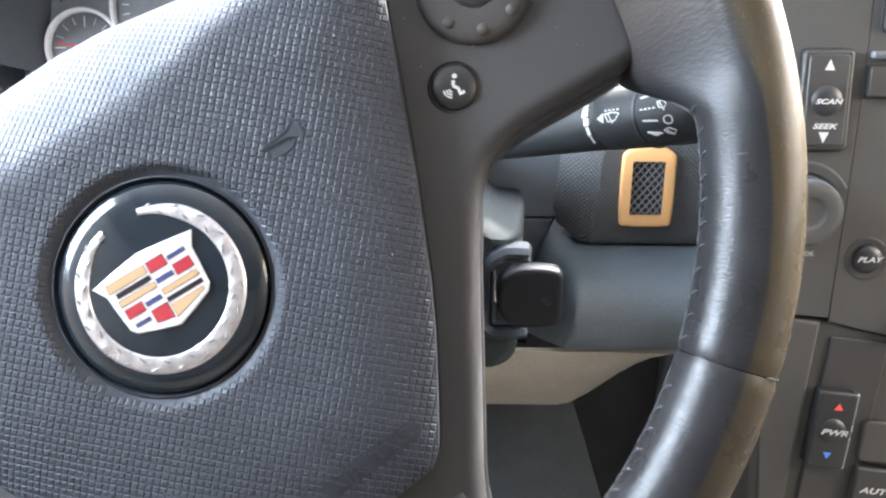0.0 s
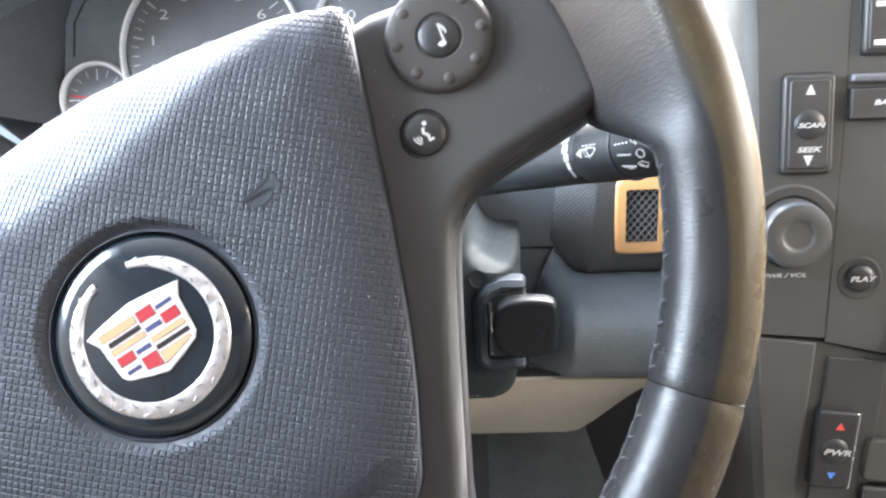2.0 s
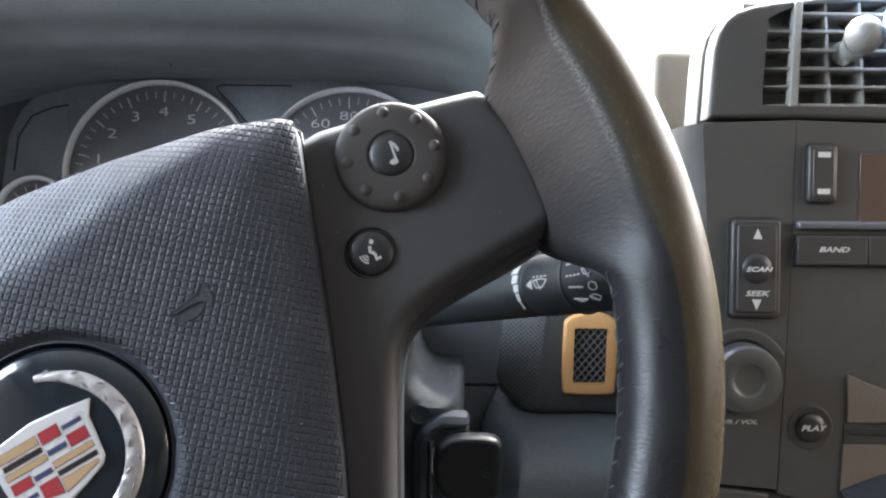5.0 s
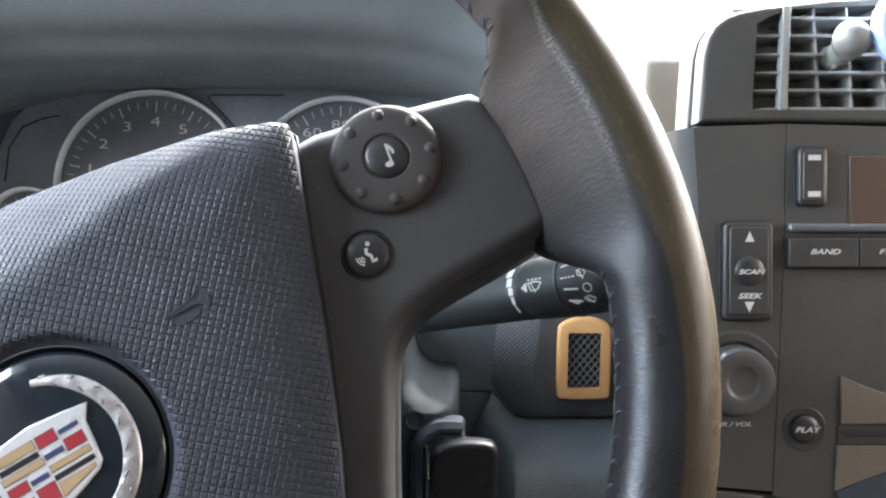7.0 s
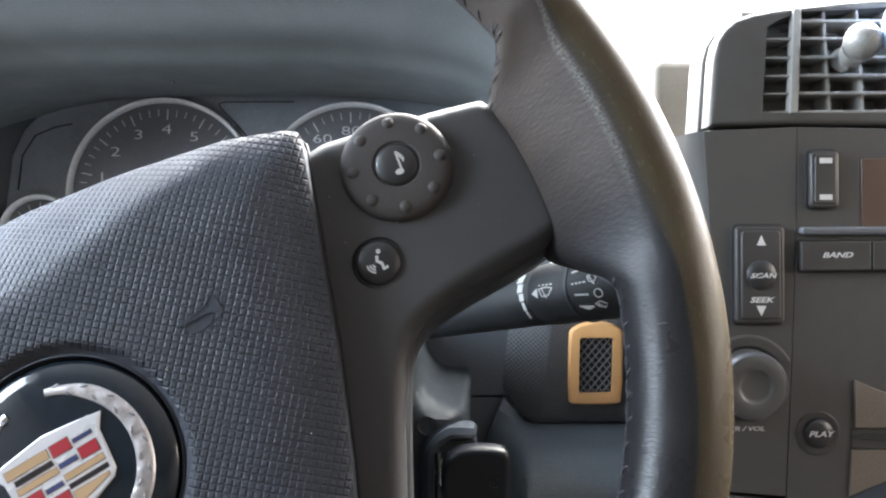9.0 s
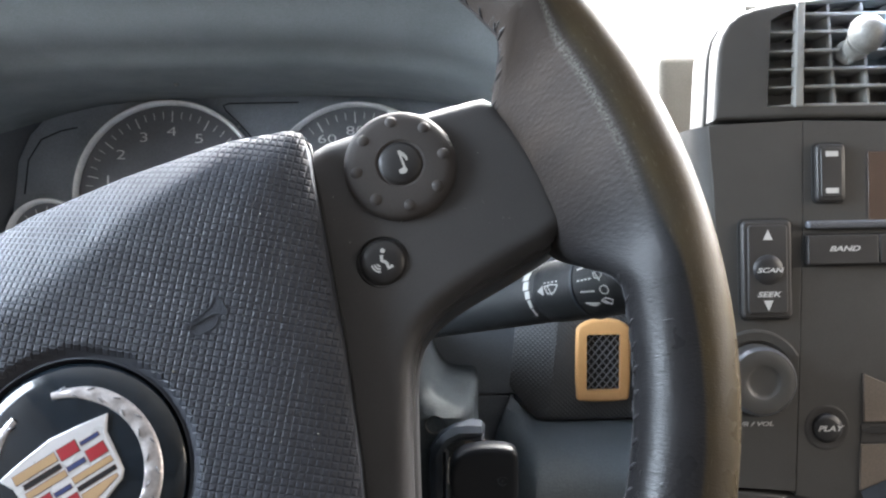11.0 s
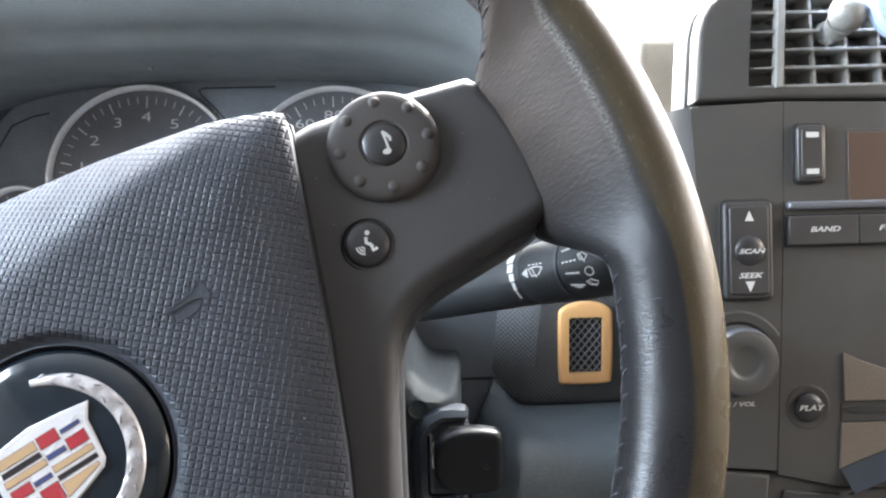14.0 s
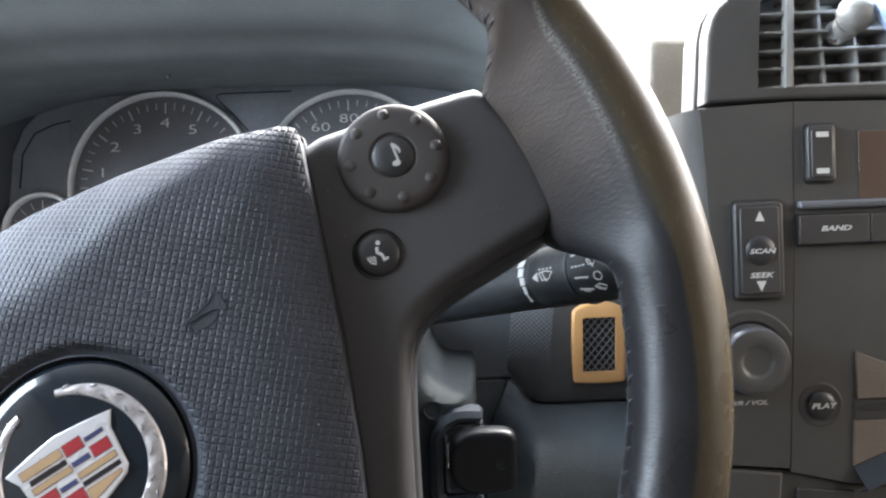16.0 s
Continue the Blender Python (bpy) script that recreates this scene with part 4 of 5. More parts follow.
# ---- turn signal stalk, mostly behind the wheel ----
turn = thing("turn_signal_stalk", along(Vector((-0.122, 0.480, 0.9560)), Vector((-0.262, 0.372, 1.1060))), "black turn signal stalk behind the wheel", "control stalk")
part("lever", lathe([(0.0, 0.0), (0.0090, 0.0), (0.0095, 0.06), (0.0105, 0.12), (0.0118, 0.170), (0.0118, 0.1752), (0.0, 0.1752)], 40), STALK, turn)
part("end_knob", lathe([(0.0, 0.1756), (0.0121, 0.1756), (0.0124, 0.195), (0.0110, 0.222), (0.0, 0.228)], 40), STALK, turn)

# ---- steering column ----
column = thing("steering_column", pose(-0.072, 0.34, 1.02), "grained grey steering column shroud with ignition lock", "steering column")


def shroud_ring(y, half, top, low, cx=-0.072, n=32):
    z = 1.0153 - (y - 0.2606) * math.tan(TILT)
    out = []
    for i in range(n):
        t = 2 * math.pi * i / n
        c, s = math.cos(t), math.sin(t)
        out.append((cx + half * math.copysign(abs(c) ** 0.6, c), y, z + (top if s > 0 else low) * math.copysign(abs(s) ** 0.6, s)))
    return out


bm = loft([shroud_ring(0.36, 0.052, 0.035, 0.05), shroud_ring(0.366, 0.060, 0.043, 0.058), shroud_ring(0.42, 0.070, 0.052, 0.070), shroud_ring(0.55, 0.080, 0.06, 0.075)], close=True)
bmesh.ops.transform(bm, matrix=column.matrix_world.inverted(), verts=bm.verts)
part("shroud", bm, SHROUD, column)


def pod_ring(y, x1, top, low, x0=-0.045):
    """The lock's housing, on the shroud's right flank."""
    c = [(x0, low), (x1 - 0.016, low)] + arc(x1 - 0.014, low + 0.014, 0.014, -80, -5, 5) + arc(x1 - 0.004, top - 0.004, 0.004, 5, 85, 5)
    c += [(x1 - 0.0100, top + 0.0002), (x1 - 0.0150, top + 0.0010), (x1 - 0.0185, top + 0.0032), (x1 - 0.0215, top + 0.0068), (x1 - 0.0240, top + 0.0120), (x1 - 0.0265, top + 0.0200)]
    c += [(x1 - 0.0300, top + 0.0250), (x1 - 0.0400, top + 0.0270), (x0, top + 0.0270)]
    return [(px, y, pz) for px, pz in c]


bm = loft([pod_ring(0.428, 0.043, 0.9720, 0.902), pod_ring(0.431, 0.0460, 0.9745, 0.899), pod_ring(0.436, 0.0480, 0.9760, 0.897), pod_ring(0.47, 0.0522, 0.9785, 0.894), pod_ring(0.495, 0.0536, 0.9770, 0.89), pod_ring(0.56, 0.0550, 0.9650, 0.88)], close=True)
bm.verts.ensure_lookup_table()
bm.faces.new([bm.verts[i] for i in range(len(bm.verts) // 6)])
bmesh.ops.transform(bm, matrix=column.matrix_world.inverted(), verts=bm.verts)
pod = part("lock_housing", bm, SHROUD, column)
dust_at, bm = random.Random(11), bmesh.new()
faces = [f for f in pod.data.polygons if f.normal.z > 0.1 or f.normal.y < -0.5]
for i in range(260):
    f = dust_at.choices(faces, [g.area for g in faces])[0]
    p, q, r = [pod.data.vertices[k].co for k in f.vertices[:3]]
    u, v = sorted((dust_at.random(), dust_at.random()))
    bmesh.ops.create_icosphere(bm, subdivisions=1, radius=dust_at.choice((0.00012, 0.00016, 0.0002, 0.00026)), matrix=Matrix.Translation(p * u + q * (v - u) + r * (1 - v)))
tagged(part("dust", bm, WORN, pod, "pale dust grains"), kind="stuff")

hole = column.matrix_world.inverted() @ Matrix.Translation((0.0292, 0.4274, 0.9690)) @ pose(0, 0, 0, 90, 0, 0)
part("screw_hole", lathe([(0.0, -0.003), (0.0036, -0.002), (0.0042, 0.0), (0.0046, 0.0004)], 24), DARK, column, "dark screw recess", hole)

# bracket round the lock
bez = Matrix.Translation((0.0400, 0.4270, 0.9455)) @ pose(0, 0, 0, 90, 0, 0)
loc = column.matrix_world.inverted() @ bez
for name, side, r, deep, label in (("lock_bracket", -0.0012, 0.0041, 1.9, "dark satin plastic bracket"), ("bracket_lip", 0.0034, 0.0020, 2.6, "thin inner lip of the bracket")):
    path = [(0.0132, 0.0190 - side), (0.0118, 0.0192 - side), (0.0050, 0.0196 - side), (0.0006, 0.0196 - side), (-0.0050, 0.0170 - 0.7 * side), (-0.0080, 0.0138 - 0.4 * side)] + [(-0.0092 + side, y) for y in (0.010, 0.0, -0.010)]
    path += arc(-0.0036, -0.0170, 0.0056 - side, 180, 270, 7) + [(-0.0020, -0.0226 + side), (0.0040, -0.0226 + side), (0.0115, -0.0224 + side), (0.0128, -0.0222 + side)]
    bm = sweep([(x, y, -0.0030 if side < 0 else -0.0040) for x, y in path], [r * (0.55, 0.9, 1.0)[min(i, len(path) - 1 - i, 2)] for i in range(len(path))], 8, flat=deep)
    part(name, bm, SATIN, column, label, loc, smooth=30)
plate_at = column.matrix_world.inverted() @ Matrix.Translation((0.0440, 0.4262, 0.9455)) @ pose(0, 0, 0, 90, 0, 0)
part("lock_plate", plate(round_rect(0.020, 0.034, 0.004), -0.004, -0.0025, 0.001), POCKET, column, "grey-brown lock face", plate_at)
loc2 = column.matrix_world.inverted() @ Matrix.Translation((0.0405, 0.4290, 0.9455)) @ pose(0, 0, 0, 90, 0, 0)
part("lock_barrel", lathe([(0.0, 0.002), (0.0080, 0.002), (0.0085, 0.0010), (0.0088, -0.004), (0.0135, -0.004), (0.0145, -0.010)], 40), CHROME, column, "metal lock barrel", loc2)

# key
key = thing("car_key", Matrix.Translation((0.0520, 0.4150, 0.9480)) @ pose(0, 0, 0, 90, 0, 1), "black plastic car key in the ignition lock", "key")
head = soften([(-0.0162, 0.004), (-0.0130, 0.0115), (-0.0050, 0.0150), (0.0090, 0.0150), (0.0160, 0.0128), (0.0166, 0.0065), (0.0166, -0.0080), (0.0160, -0.0150), (0.0090, -0.0170),
               (-0.0050, -0.0172), (-0.0130, -0.0135), (-0.0164, -0.006)], 2)[::-1]
part("key_head", plate(head, -0.0055, 0.0035, 0.0028, 4), KEYBLACK, key)
part("key_mark", plate([(x * 1.0, y * 0.8) for x, y in arc(0.0086, -0.0022, 0.0027, 0, 345, 18)], 0.0034, 0.0037), KEYBLACK, key)
part("key_print", strokes([arc(0.0086, -0.0017, 0.0020, 130, 330, 10), [(0.0078, -0.0024), (0.0092, -0.0010)]], 0.0006, 0.0037), SHROUD, key, "small grey moulded mark")
part("key_blade", box(-0.004, 0.004, -0.0012, 0.0012, -0.022, -0.004), CHROME, key, "steel blade")

# ---- dash panels behind the column ----
DY = 0.505


def facing(name, loop, y, deep, edge, material, label, category="dashboard", kind="structure", tilt=90, lift=None):
    """A moulded panel that faces back into the car; loop in x and z about its middle."""
    cx, cz = sum(p[0] for p in loop) / len(loop), sum(p[1] for p in loop) / len(loop)
    ob = thing(name, Matrix.Translation((cx, y, cz)) @ pose(0, 0, 0, tilt, 0, 0), label, category, kind=kind)
    part("panel", plate([(x - cx, z - cz) for x, z in loop], -deep, 0, edge, 3, lift), material, ob)
    return ob


trim = thing("trim_panel", Matrix.Translation((0.14, DY, 1.00)) @ pose(0, 0, 0, 90, 0, 0), "dark dash panel with a fine moulded diamond texture", "dashboard", kind="structure")
main, bevel = [], []
for z, back in ((0.9405, 0.020), (0.9412, 0.0035), (0.9424, 0.0010), (0.9440, 0.0), (0.9480, 0.0), (0.9540, 0.0), (0.9590, 0.0), (0.9610, 0.0), (0.9800, 0.0), (1.0000, 0.0), (1.0600, 0.0)):
    xl = float(np.interp(z, (0.9420, 0.9605, 1.0, 1.06), (0.0878, 0.0727, 0.0770, 0.0830)))
    xb = max(0.0950 + 0.10 * (z - 0.95), xl + 0.004)
    yl = 0.52 * (xb - xl)
    main.append([(xb - 0.14, z - 1.0, -back), (0.12 - 0.14, z - 1.0, -back), (0.20 - 0.14, z - 1.0, -back)])
    bevel.append([(xl + 0.001 - 0.14, z - 1.0, -yl - 0.03), (xl - 0.14, z - 1.0, -yl - 0.0012 - back), (xl + 0.0012 - 0.14, z - 1.0, -yl - back), (xb - 0.002 - 0.14, z - 1.0, -0.0008 - back), (xb - 0.14, z - 1.0, -back)])
for name, rows, material in (("panel", main, TRIM), ("side_bevel", bevel, TRIM)):
    bm = loft(rows)
    bmesh.ops.recalc_face_normals(bm, faces=bm.faces)
    part(name, bm, material, trim)
facing("dash_panel", [(-0.30, 0.9548), (0.0800, 0.9548), (0.0840, 1.0000), (0.0860, 1.0640), (-0.02, 1.0640), (-0.06, 0.99), (-0.30, 0.99)], DY + 0.013, 0.02, 0.0012, DASH, "smooth dark grey dash panel beside the column")
facing("dash_panel", [(-0.30, 0.8700), (0.0600, 0.8700), (0.0760, 0.9538), (-0.30, 0.9538)], DY + 0.014, 0.02, 0.0012, DASH, "dark grey lower dash panel beside the column")

# wooden frame round a little mesh
wood = thing("speaker_grille", Matrix.Translation((0.1252, DY - 0.0005, 0.9783)) @ pose(0, 0, 0, 90, 0, 0) @ Matrix.Scale(1.045, 4), "honey-coloured wooden frame round a black mesh on the dash", "grille")
outer = [(-0.0148, -0.0205), (-0.0125, -0.0230), (0.0125, -0.0230), (0.0150, -0.0205), (0.0150, 0.0165), (0.0135, 0.0195), (0.0085, 0.0222), (0.0030, 0.0233), (-0.0025, 0.0233), (-0.0085, 0.0222),
         (-0.0135, 0.0195), (-0.0148, 0.0165)]
hole = round_rect(0.0182, 0.0312, 0.0012, 3, 0.0, -0.0008)
part("frame", plate(soften(outer, 1), -0.002, 0.0032, 0.0016, 3, hole=hole), WOOD, wood)
part("backing", plate(round_rect(0.0186, 0.0316, 0.001, 2, 0, -0.0008), -0.001, 0.0001), DARK, wood)
for sgn in (1, -1):
    for i in range(-12, 13):
        d = i * 0.0051
        pts = []
        for k in range(41):
            x = -0.0093 + 0.0186 * k / 40
            y = -0.0008 + d + sgn * x * 1.22
            if abs(y + 0.0008) < 0.0158:
                pts.append((x, y, -0.0004 + 0.0002 * sgn))
        if len(pts) > 1:
            part("mesh_wire", strokes([[pts[0][:2], pts[-1][:2]]], 0.0006, 0.0009 + 0.0001 * sgn, 0.0005), DIAL, wood)

# knee bolster: a rolled section with an angled left end
KNEE_PROFILE = ((0.520, 0.9415), (0.505, 0.9410), (0.489, 0.9386), (0.4755, 0.9335), (0.4665, 0.9262), (0.4620, 0.9165), (0.4618, 0.9065), (0.4650, 0.8975), (0.4700, 0.8905), (0.4800, 0.8870), (0.52, 0.8868))
CREASE = [Vector((float(np.interp(z, (0.893, 0.925, 0.9415), (0.0788, 0.0820, 0.0850))), y, z)) for y, z in KNEE_PROFILE]
END = []
for i in range(len(KNEE_PROFILE)):
    k = i / (len(KNEE_PROFILE) - 1)
    END.append(Vector([float(np.interp(k, (0, 0.35, 0.7, 0.85, 1), axis)) for axis in ((0.0735, 0.0640, 0.0580, 0.0572, 0.0590), (0.512, 0.510, 0.496, 0.482, 0.51), (0.9555, 0.9310, 0.9030, 0.8890, 0.8868))]))
rows = [[p + Vector((0.002, 0.03, 0)) for p in END], [p + Vector((0.0003, 0.0015, 0)) for p in END], END]
rows += [[p.lerp(q, k) for p, q in zip(END, CREASE)] for k in (0.35, 0.7, 0.94)]
rows += [[p + Vector((d, 0, 0)) for p in CREASE] for d in (0.0013, 0.004, 0.035, 0.115)]
knee = thing("knee_bolster", Matrix.Identity(4), "grey grained vinyl knee bolster under the dash", "dashboard", kind="structure")
part("panel", loft(rows), KNEE, knee)

# beige lower dash: a rounded trough
rows = []
for i in range(61):
    x = -0.30 + 0.455 * i / 60
    drop = 0.083 * (1 - ease((x - 0.088) / 0.076))
    row = []
    for k in range(9):
        s = k / 8
        row.append((x, 0.476 + 0.085 * s ** 1.2 - 0.004 * math.sin(math.pi * s), 0.8885 - (drop + 0.001) * s ** 0.9))
    rows.append(row)
lower = thing("lower_dash", Matrix.Identity(4), "beige vinyl lower dash under the knee bolster", "dashboard", kind="structure")
part("panel", thicken(loft(rows), 0.003), TAN, lower)
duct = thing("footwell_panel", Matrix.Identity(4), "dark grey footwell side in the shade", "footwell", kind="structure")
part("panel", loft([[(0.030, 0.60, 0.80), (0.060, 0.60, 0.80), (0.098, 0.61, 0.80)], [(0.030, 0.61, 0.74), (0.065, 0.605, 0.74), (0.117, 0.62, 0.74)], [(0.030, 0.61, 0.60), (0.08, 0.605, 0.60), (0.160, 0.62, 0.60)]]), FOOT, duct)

carpet = thing("footwell_carpet", pose(0.20, 0.68, 0.60), "footwell carpet painted black for deep shade", "carpet", kind="structure")
# carpet and tunnel side blackened to carry the footwell's deep shade
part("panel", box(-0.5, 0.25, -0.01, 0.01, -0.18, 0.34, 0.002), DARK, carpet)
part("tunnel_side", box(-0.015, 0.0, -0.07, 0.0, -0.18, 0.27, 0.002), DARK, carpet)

# ---- instrument cluster ----
cl = frame_of((-0.171, 0.695, 1.114), (0, -math.cos(radians(12)), math.sin(radians(12))))
cluster = thing("instrument_cluster", cl, "black instrument cluster with silver-ringed gauges", "instrument cluster")
SIDE = [(-0.123, -0.10), (-0.121, -0.06), (-0.1195, -0.045), (-0.1175, -0.022), (-0.109, -0.002), (-0.097, 0.0105), (-0.079, 0.0215), (-0.060, 0.0275)]
face = [(0.32, -0.10), (0.32, 0.020), (0.23, 0.0285), (0.10, 0.0315), (0.006, 0.0330)] + SIDE[::-1]
part("face", plate(face, -0.01, -0.004, 0.001), FACE, cluster)
rows = [[(x - 0.040 * k, y + 0.014 * k * k, -0.0045 + 0.075 * k) for x, y in SIDE] for k in (-0.03, 0.0, 0.03, 0.3, 0.65, 1.0)]
part("side_bezel", loft(rows), DASH, cluster, "dark sloping side of the cluster")


def gauge(name, cx, cy, r, ticks, numerals, text_size, a_first, a_step, long_every, tick_out, label):
    g = part(name, lathe([(0.0, -0.003), (r - 0.002, -0.003), (r, -0.0035)], 96), DIAL, cluster, label, pose(cx, cy, 0))
    part("ring", lathe([(r - 0.0010, -0.003), (r - 0.0008, 0.0010), (r, 0.0026), (r + 0.0010, 0.0034), (r + 0.0018, 0.0034), (r + 0.0024, 0.0024), (r + 0.0028, 0.0010), (r + 0.0029, -0.004)], 128), BRIGHT, g, "thin silver ring, its bright reflection painted white")
    shapes = {}
    for big in (True, False):
        bm = strokes([[(tick_out - (0.0085 if big else 0.0055), 0), (tick_out, 0)]], 0.0007 if big else 0.0004, -0.0028)
        first = part("tick", bm, NUMERAL, g, "white printed mark" if big else "")
        shapes[big] = first.data
        first.matrix_local = pose(0, 0, 0, 0, 0, a_first + (0 if big else a_step))
    for i in range(2, ticks):
        put("tick", shapes[i % long_every == 0], g, at=pose(0, 0, 0, 0, 0, a_first + a_step * i), smooth=0)
    for text, x, y in numerals:
        lettering("numeral", text, text_size, NUMERAL, g, pose(x, y, -0.0027), bold=-0.00016, wide=1.6)
    return g


T = (-0.0015, -0.0500)
numer = [(str(k), 0.048 * math.cos(radians(192.8 - 26.3 * k)), 0.048 * math.sin(radians(192.8 - 26.3 * k))) for k in range(0, 8)]
tach = gauge("tachometer", T[0], T[1], 0.0696, 33, numer, 0.0105, 192.8, -6.575, 4, 0.0640, "tachometer with white numerals")
V = (0.1430, -0.0510)
numer = [(str(20 * k), 0.0472 * math.cos(radians(203.5 - 28 * k)), 0.0472 * math.sin(radians(203.5 - 28 * k))) for k in range(0, 8)]
gauge("speedometer", V[0], V[1], 0.0668, 33, numer, 0.0098, 203.5, -7.0, 4, 0.0620, "speedometer with white numerals")
part("needle_hub", lathe([(0.0, 0.0075), (0.0070, 0.0070), (0.0088, 0.0055), (0.0095, 0.0), (0.0, -0.002)], 32), FACE, tach, "round needle hub")
part("indicator_dot", lathe([(0.0, 0.0016), (0.0010, 0.0010), (0.0012, 0.0)], 12), WHITE, cluster, "tiny white dot", pose(T[0] + 0.0740 * math.cos(radians(44)), T[1] + 0.0740 * math.sin(radians(44)), -0.004))
fuel = gauge("fuel_gauge", -0.0945, -0.0815, 0.0270, 9, [], 0.006, 180, -22.5, 4, 0.0235, "small fuel gauge with a red needle")
part("needle", strokes([[(-0.021, 0.0035), (-0.006, 0.001)]], 0.0016, 0.0, 0.001), REDPRINT, fuel, "red needle")
for pts in ([(-0.112, -0.048), (-0.1095, -0.022), (-0.1000, -0.006), (-0.0850, 0.0005), (-0.0720, 0.0030)],
            [(0.0640, -0.0100), (0.0520, 0.0040), (0.0420, 0.0140), (0.0400, 0.0180), (0.0440, 0.0195), (0.0980, 0.0195)]):
    part("window_outline", strokes([pts], 0.0010, -0.0039, 0.0006), SATIN, cluster, "black outline of an indicator window")
part("indicator_window", plate([(-0.0720, -0.0460), (-0.1110, -0.0470), (-0.1090, -0.0220), (-0.0995, -0.0065), (-0.0720, 0.0020)][::-1], -0.0045, -0.0036), FACE, cluster)

# hood over the cluster
hood = thing("cluster_hood", Matrix.Identity(4), "dark grained vinyl hood over the instrument cluster", "dashboard", kind="structure")


def hood_row(y, top, half, cx, base, power=3.2, n=40):
    out = []
    low = base
    for i in range(n + 1):
        t = math.pi * (1 - i / n)
        c, s = math.cos(t), math.sin(t)
        base = low if c < 0 else max(low, 1.065)
        out.append((cx + half * math.copysign(abs(c) ** (2 / power), c), y, base + (top - base) * abs(s) ** (2 / power)))
    return out


# the sides of its mouth slope back from the overhanging top
HOOD_ROWS = [(0.730, 1.136, 0.225, -0.115, 0.98), (0.690, 1.1375, 0.222, -0.115, 1.00), (0.640, 1.1395, 0.218, -0.115, 1.03), (0.600, 1.1440, 0.214, -0.116, 1.06), (0.575, 1.1500, 0.212, -0.117, 1.078),
             (0.560, 1.1545, 0.211, -0.117, 1.088), (0.5585, 1.1565, 0.211, -0.117, 1.089), (0.540, 1.1620, 0.210, -0.118, 1.10), (0.5150, 1.1720, 0.208, -0.119, 1.119), (0.5135, 1.1745, 0.208, -0.119, 1.120),
             (0.49, 1.187, 0.206, -0.120, 1.137), (0.46, 1.207, 0.203, -0.121, 1.158), (0.445, 1.217, 0.202, -0.122, 1.168), (0.440, 1.224, 0.204, -0.122, 1.172),
             (0.445, 1.231, 0.208, -0.122, 1.170), (0.50, 1.228, 0.216, -0.121, 1.140), (0.62, 1.205, 0.236, -0.118, 1.05), (0.80, 1.165, 0.25, -0.115, 0.98)]
part("shell", loft([hood_row(*r) for r in HOOD_ROWS]), HOOD, hood)
dot = thing("light_sensor", pose(-0.138, 0.606, 1.1432), "tiny pale sensor dot under the hood", "sensor")
part("lens", lathe([(0.0, -0.0022), (0.0012, -0.0019), (0.0018, 0.0), (0.0, 0.0004)], 16), KNOBGREY, dot)


# ---- centre stack ----
SA = radians(7.5)
stack_frame = frame_of((0.196, 0.446, 1.04), (0, -math.cos(SA), math.sin(SA)))
stack = thing("centre_stack", stack_frame, "charcoal plastic centre stack with audio controls", "centre console")
MM = 0.001


def rect(x0, x1, y0, y1, r=0.0):
    w, h = (x1 - x0) * MM, (y1 - y0) * MM
    return round_rect(w, h, max(r * MM, 0.0001), 4 if r else 1, (x0 + x1) / 2 * MM, (y0 + y1) / 2 * MM)


# left flank column, radio face, lower face: separate mouldings with fine joints
left_loop = [(x * MM, y * MM) for x, y in ((-29, 70.5), (17.8, 72.4), (17.0, 20), (14.7, -45), (11.7, -111.6), (-23, -108.5), (-24.5, -20), (-27, 40))]
part("side_face", plate(left_loop[::-1], -0.03, 0.0, 0.0004), STACK, stack)
flank = loft([[(-0.0288, 0.0705, -0.0008), (-0.0268, 0.040, -0.0008), (-0.0243, -0.02, -0.0008), (-0.0228, -0.1085, -0.0008), (-0.0130, -0.2400, -0.0008)],
              [(-0.0325, 0.0702, -0.0030), (-0.0310, 0.040, -0.003), (-0.0290, -0.02, -0.003), (-0.0275, -0.1085, -0.003), (-0.0180, -0.2400, -0.003)],
              [(-0.0355, 0.0700, -0.0095), (-0.0340, 0.040, -0.0095), (-0.0320, -0.02, -0.0095), (-0.0305, -0.1085, -0.0095), (-0.021, -0.2400, -0.0095)],
              [(-0.0370, 0.0700, -0.030), (-0.0350, 0.040, -0.030), (-0.033, -0.02, -0.030), (-0.0315, -0.1085, -0.030), (-0.023, -0.2400, -0.030)],
              [(-0.0450, 0.0700, -0.11), (-0.0430, 0.040, -0.11), (-0.041, -0.02, -0.11), (-0.040, -0.1085, -0.11), (-0.035, -0.2400, -0.11)]])
part("flank", flank, STACK, stack)
right_loop = [(x * MM, y * MM) for x, y in ((18.0, 72.4), (170, 69), (170, -128), (42, -120.6), (11.9, -113.6), (14.9, -45), (17.2, 20))]
disp = rect(50, 160, 21.5, 56.5, 1.0)
part("radio_face", plate(right_loop[::-1], -0.03, -0.0002, 0.0004), STACK, stack)
part("display", plate(disp, -0.006, 0.0002, 0.0004), DISPLAY, stack, "unlit brown display glass")
part("display_frame", plate(rect(48.6, 161.4, 20.5, 58.0, 1.5), -0.006, -0.0001, 0.0003), STACKKEY, stack)
part("trim_bar", plate(rect(18.6, 165, 18.6, 22.6, 1.4), -0.002, 0.0034, 0.0014), TRIMBAR, stack, "satin silver trim bar")


